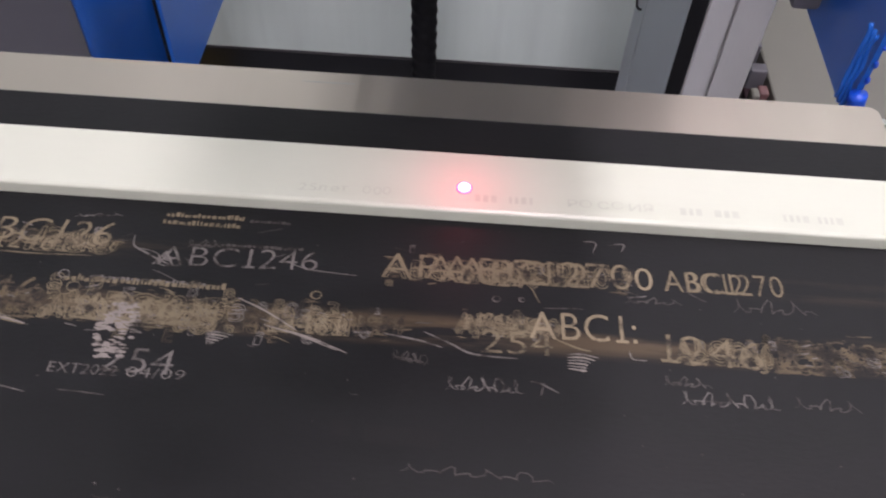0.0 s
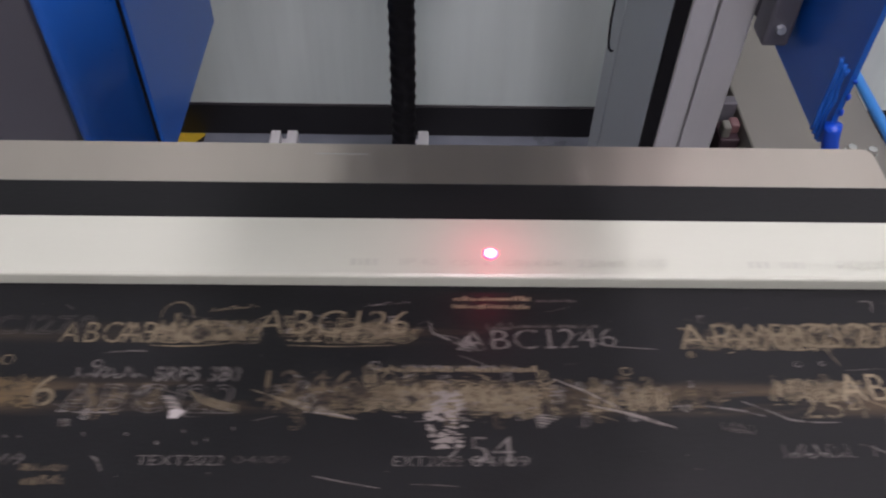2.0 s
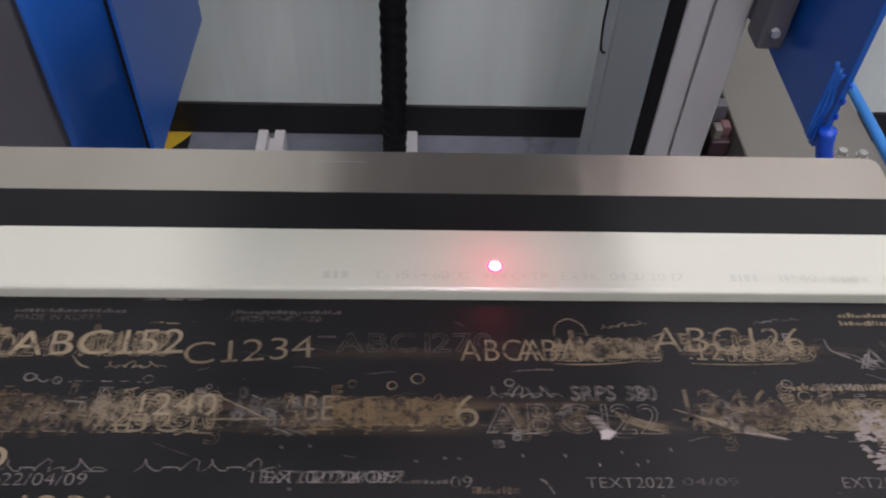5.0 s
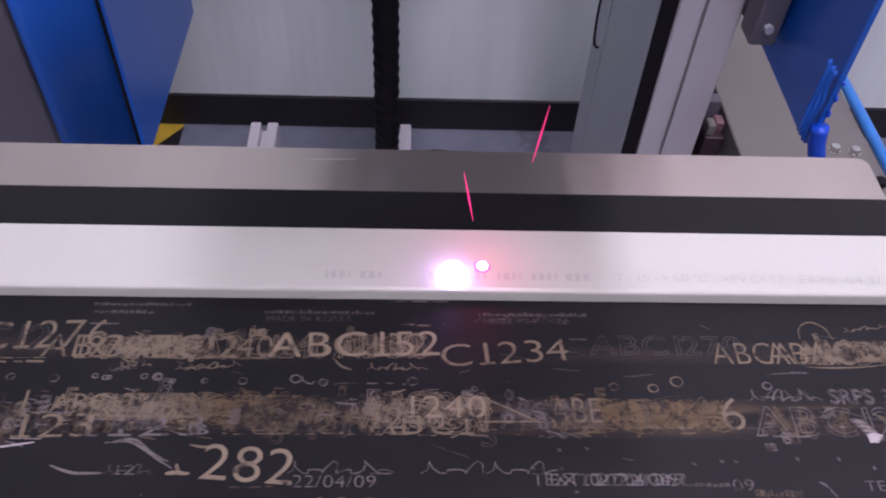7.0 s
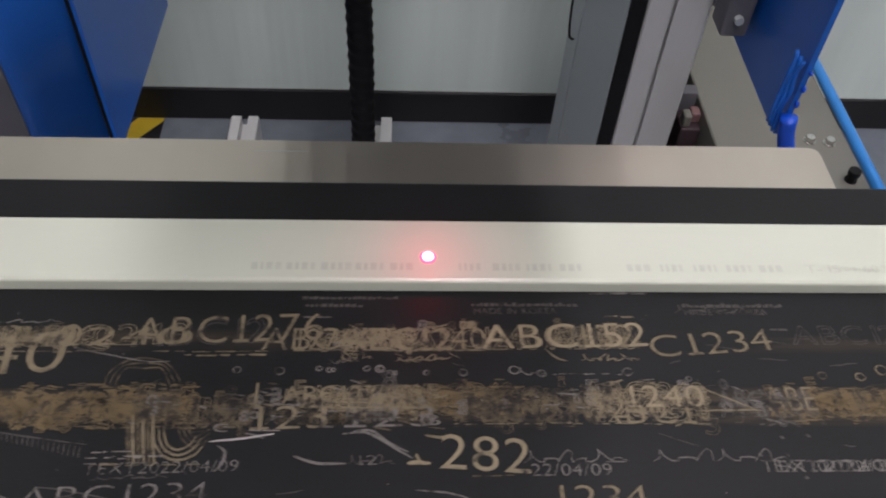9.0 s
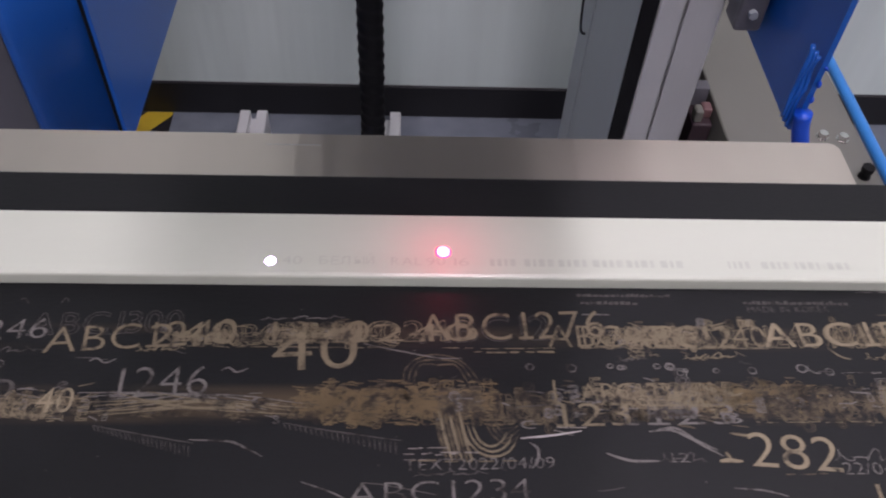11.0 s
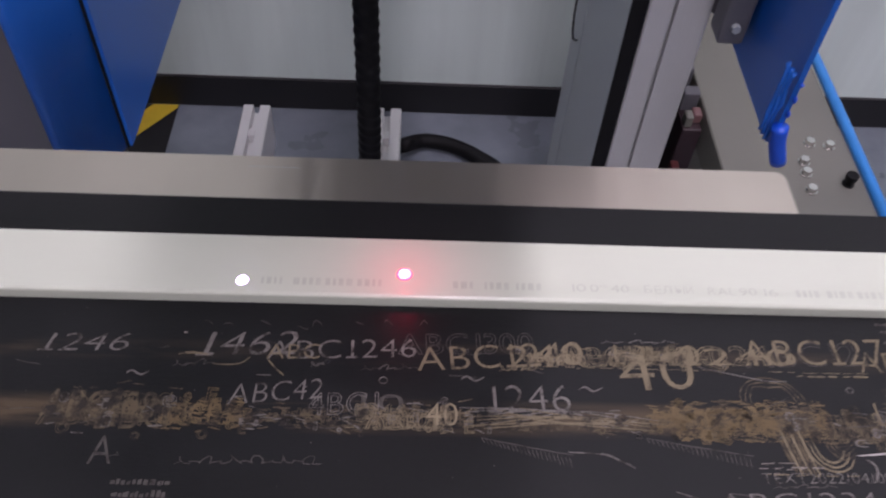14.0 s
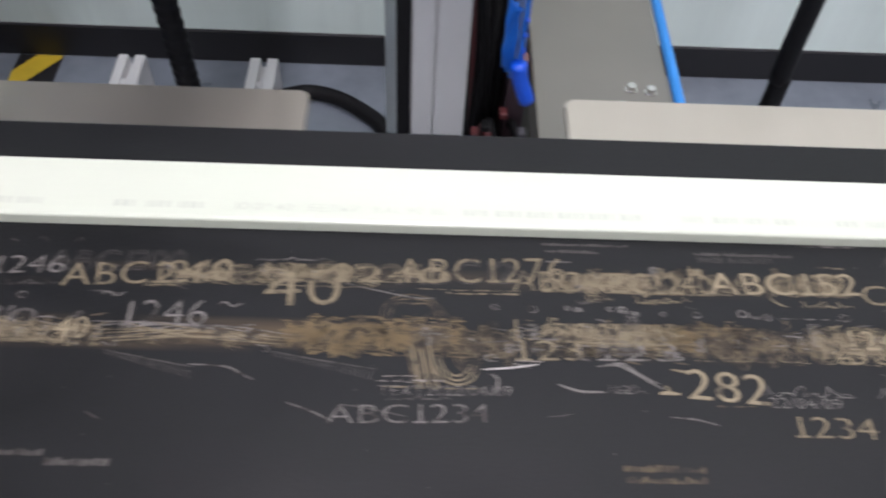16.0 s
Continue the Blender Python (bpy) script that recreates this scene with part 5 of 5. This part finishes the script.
def wiring():
    w = tagged(empty("wiring_bundle"), "tangle of dark red and black wires with pale connectors", "wires")
    rng = random.Random(5)
    for k in range(8):
        x, y = 0.2415 + 0.0045 * k, 0.54 + rng.uniform(-0.012, 0.010)
        z = BELT_Z - 0.08 - rng.uniform(0, 0.06)
        smooth(part("wire", sweep([(x, y, 1.2), (x, y, z), (x + rng.uniform(-0.006, 0.006), y - 0.01, z - 0.12), (x + rng.uniform(-0.004, 0.008), y + rng.uniform(-0.01, 0.01), z - 0.25), (x + rng.uniform(-0.004, 0.008), y, 0.012)], rng.uniform(0.0035, 0.0055), 8, step=0.02), (BLACK, BLACK, DARK_RED, BLACK)[k % 4], w))
    for k in range(7):
        x = 0.262 + 0.006 * k
        y = 0.46 + rng.uniform(-0.02, 0.03)
        z = BELT_Z - 0.42 - rng.uniform(0, 0.04)
        smooth(part("wire", sweep([(x, y + 0.04, z - 0.06), (x, y, z), (x + rng.uniform(-0.01, 0.01), y - 0.025, z - 0.06), (x + rng.uniform(-0.01, 0.01), y + 0.02, 0.012)], rng.uniform(0.0035, 0.006), 8, step=0.015), (DARK_RED, BLACK, BLACK, DARK_RED)[k % 4], w))
    for k in range(6):
        x, y, z = 0.246 + 0.010 * k, 0.455 + rng.uniform(-0.01, 0.02), BELT_Z - 0.40 - rng.uniform(0, 0.06)
        part("connector", cube(x, x + 0.009, y, y + 0.012, z, z + 0.008, bevel=0.0015), (DARK_RED, BLACK, GREY_CAB)[k % 3], w)
    # tall black panel and maroon box, added to fill the dark gap by the post
    part("dark_panel", cube(0.2355, 0.2830, 0.56, 0.62, 0.0, 1.2, bevel=0.002), SKIRT, w)
    part("dark_filler_box", cube(0.2840, 0.3050, 0.50, 0.72, 0.0, BELT_Z - 0.37, bevel=0.002), MAROON, w)
    low = BELT_Z - 0.3700
    for x0, x1, y, z, h, m in ((0.2850, 0.2935, 0.503, 0.0, 0.014, BEIGE), (0.2945, 0.3045, 0.510, 0.0, 0.012, PINK), (0.2850, 0.3030, 0.530, 0.0, 0.024, GREY_CAB), (0.2880, 0.2990, 0.558, 0.0, 0.034, GREY_CAB)):
        part("connector", cube(x0, x1, y, y + 0.014, low + z, low + h, bevel=0.002), m, w)
    return w


wiring()

tape = tagged(empty("hazard_tape"), "yellow and black striped hazard tape stuck to the floor", "floor tape")
part("backing", cube(-0.442, -0.374, 0.700, 0.873, 0.0, 0.0012), SKIRT, tape)
for pts in ([(-0.4418, 0.775), (-0.3742, 0.8665), (-0.3742, 0.8728), (-0.4135, 0.8728), (-0.4418, 0.835)], [(-0.4120, 0.7005), (-0.3900, 0.7005), (-0.3742, 0.722), (-0.3742, 0.752)]):
    part("stripe", prism(pts, "z", 0.0013, 0.0016), YELLOW, tape)


# ------------------------------------------------------------------ what moves
# on and off times of the spark, and where along the profile it stands
SPARKS = [(1.4, 1.7, -0.0545, 1.9), (2.4, 2.6, -0.053, 1.5), (3.4, 3.6, -0.0528, 1.8), (4.4, 4.6, -0.0528, 1.6), (5.4, 5.6, -0.053, 1.8), (6.72, 6.92, 0.006, 5.2), (6.96, 7.04, -0.0094, 4.6), (7.12, 7.3, -0.035, 2.6), (7.42, 7.7, 0.030, 3.6),
          (7.9, 8.1, -0.0213, 2.6), (8.3, 8.9, -0.050, 2.3), (9.45, 9.7, -0.052, 1.6), (9.9, 10.1, -0.0524, 2.4), (10.9, 11.1, -0.052, 1.8), (11.6, 11.8, -0.051, 2.0), (12.3, 12.55, -0.0501, 2.3), (12.65, 12.75, -0.053, 1.3), (13.6, 13.7, -0.053, 1.3),
          (13.85, 14.1, -0.053, 2.0), (14.4, 14.6, -0.053, 2.8), (14.7, 14.9, -0.053, 2.2)]


def motions():
    for thing in (belt, profile):
        walk(thing, [(0.0, pose(0, 0, BELT_Z)), (8.0, pose(SPEED * 8, 0, BELT_Z)), (16.0, pose(SPEED * 16, 0, BELT_Z))])
    for ob, u in PRINTED:
        t = (WRITE_X - u) / SPEED
        low, high = pose(u, 0.0042, 0.0030), pose(u, 0.0042, 0.00508)
        if t <= 0.15:
            rows = [(0.0, high), (16.0, high)]
        elif t >= 15.9:
            rows = [(0.0, low), (16.0, low)]
        else:
            rows = [(0.0, low), (t - 0.1, low), (t, high), (16.0, high)]
        walk(ob, rows)
    rows = []
    # the round spark sits deeper in the profile the smaller it shows
    hidden = BELT_Z - 0.002
    for on, off, x, radius in SPARKS:
        rise = 0.005 - math.sqrt(max(0.0045 ** 2 - (radius / 1000) ** 2, 0)) if radius < 4.5 else 0.0055
        up, down = pose(x, 0.0055, BELT_Z + rise), pose(x, 0.0055, hidden)
        rows += [(on - 0.04, down), (on, up), (off, up), (off + 0.04, down)]
    rows = [(0.0, pose(-0.0545, 0.0055, hidden))] + rows + [(16.0, pose(-0.053, 0.0055, hidden))]
    walk(spark, rows)
    # streaks lie inside the slider bed but for the moments at which they show
    flights = [[(6.96, 7.05, -0.0040, 0.0145, 11), (7.15, 7.27, -0.0048, 0.0217, 8), (7.42, 7.55, -0.0060, 0.0210, 10), (7.92, 8.05, -0.0070, 0.0167, 12)], [(6.96, 7.05, 0.0155, 0.0410, -6), (7.60, 7.70, 0.0200, 0.0300, 14)]]
    for ob, hops in zip(streaks, flights):
        rest = pose(0, -0.10, BELT_Z - 0.021)
        rows = [(0.0, rest)]
        for on, off, x, z, lean in hops:
            up = pose(x, 0.030, BELT_Z + z, 0, -lean, 0)
            rows += [(on - 0.04, rest), (on, up), (off, up), (off + 0.04, rest)]
        walk(ob, rows + [(16.0, rest)])


motions()
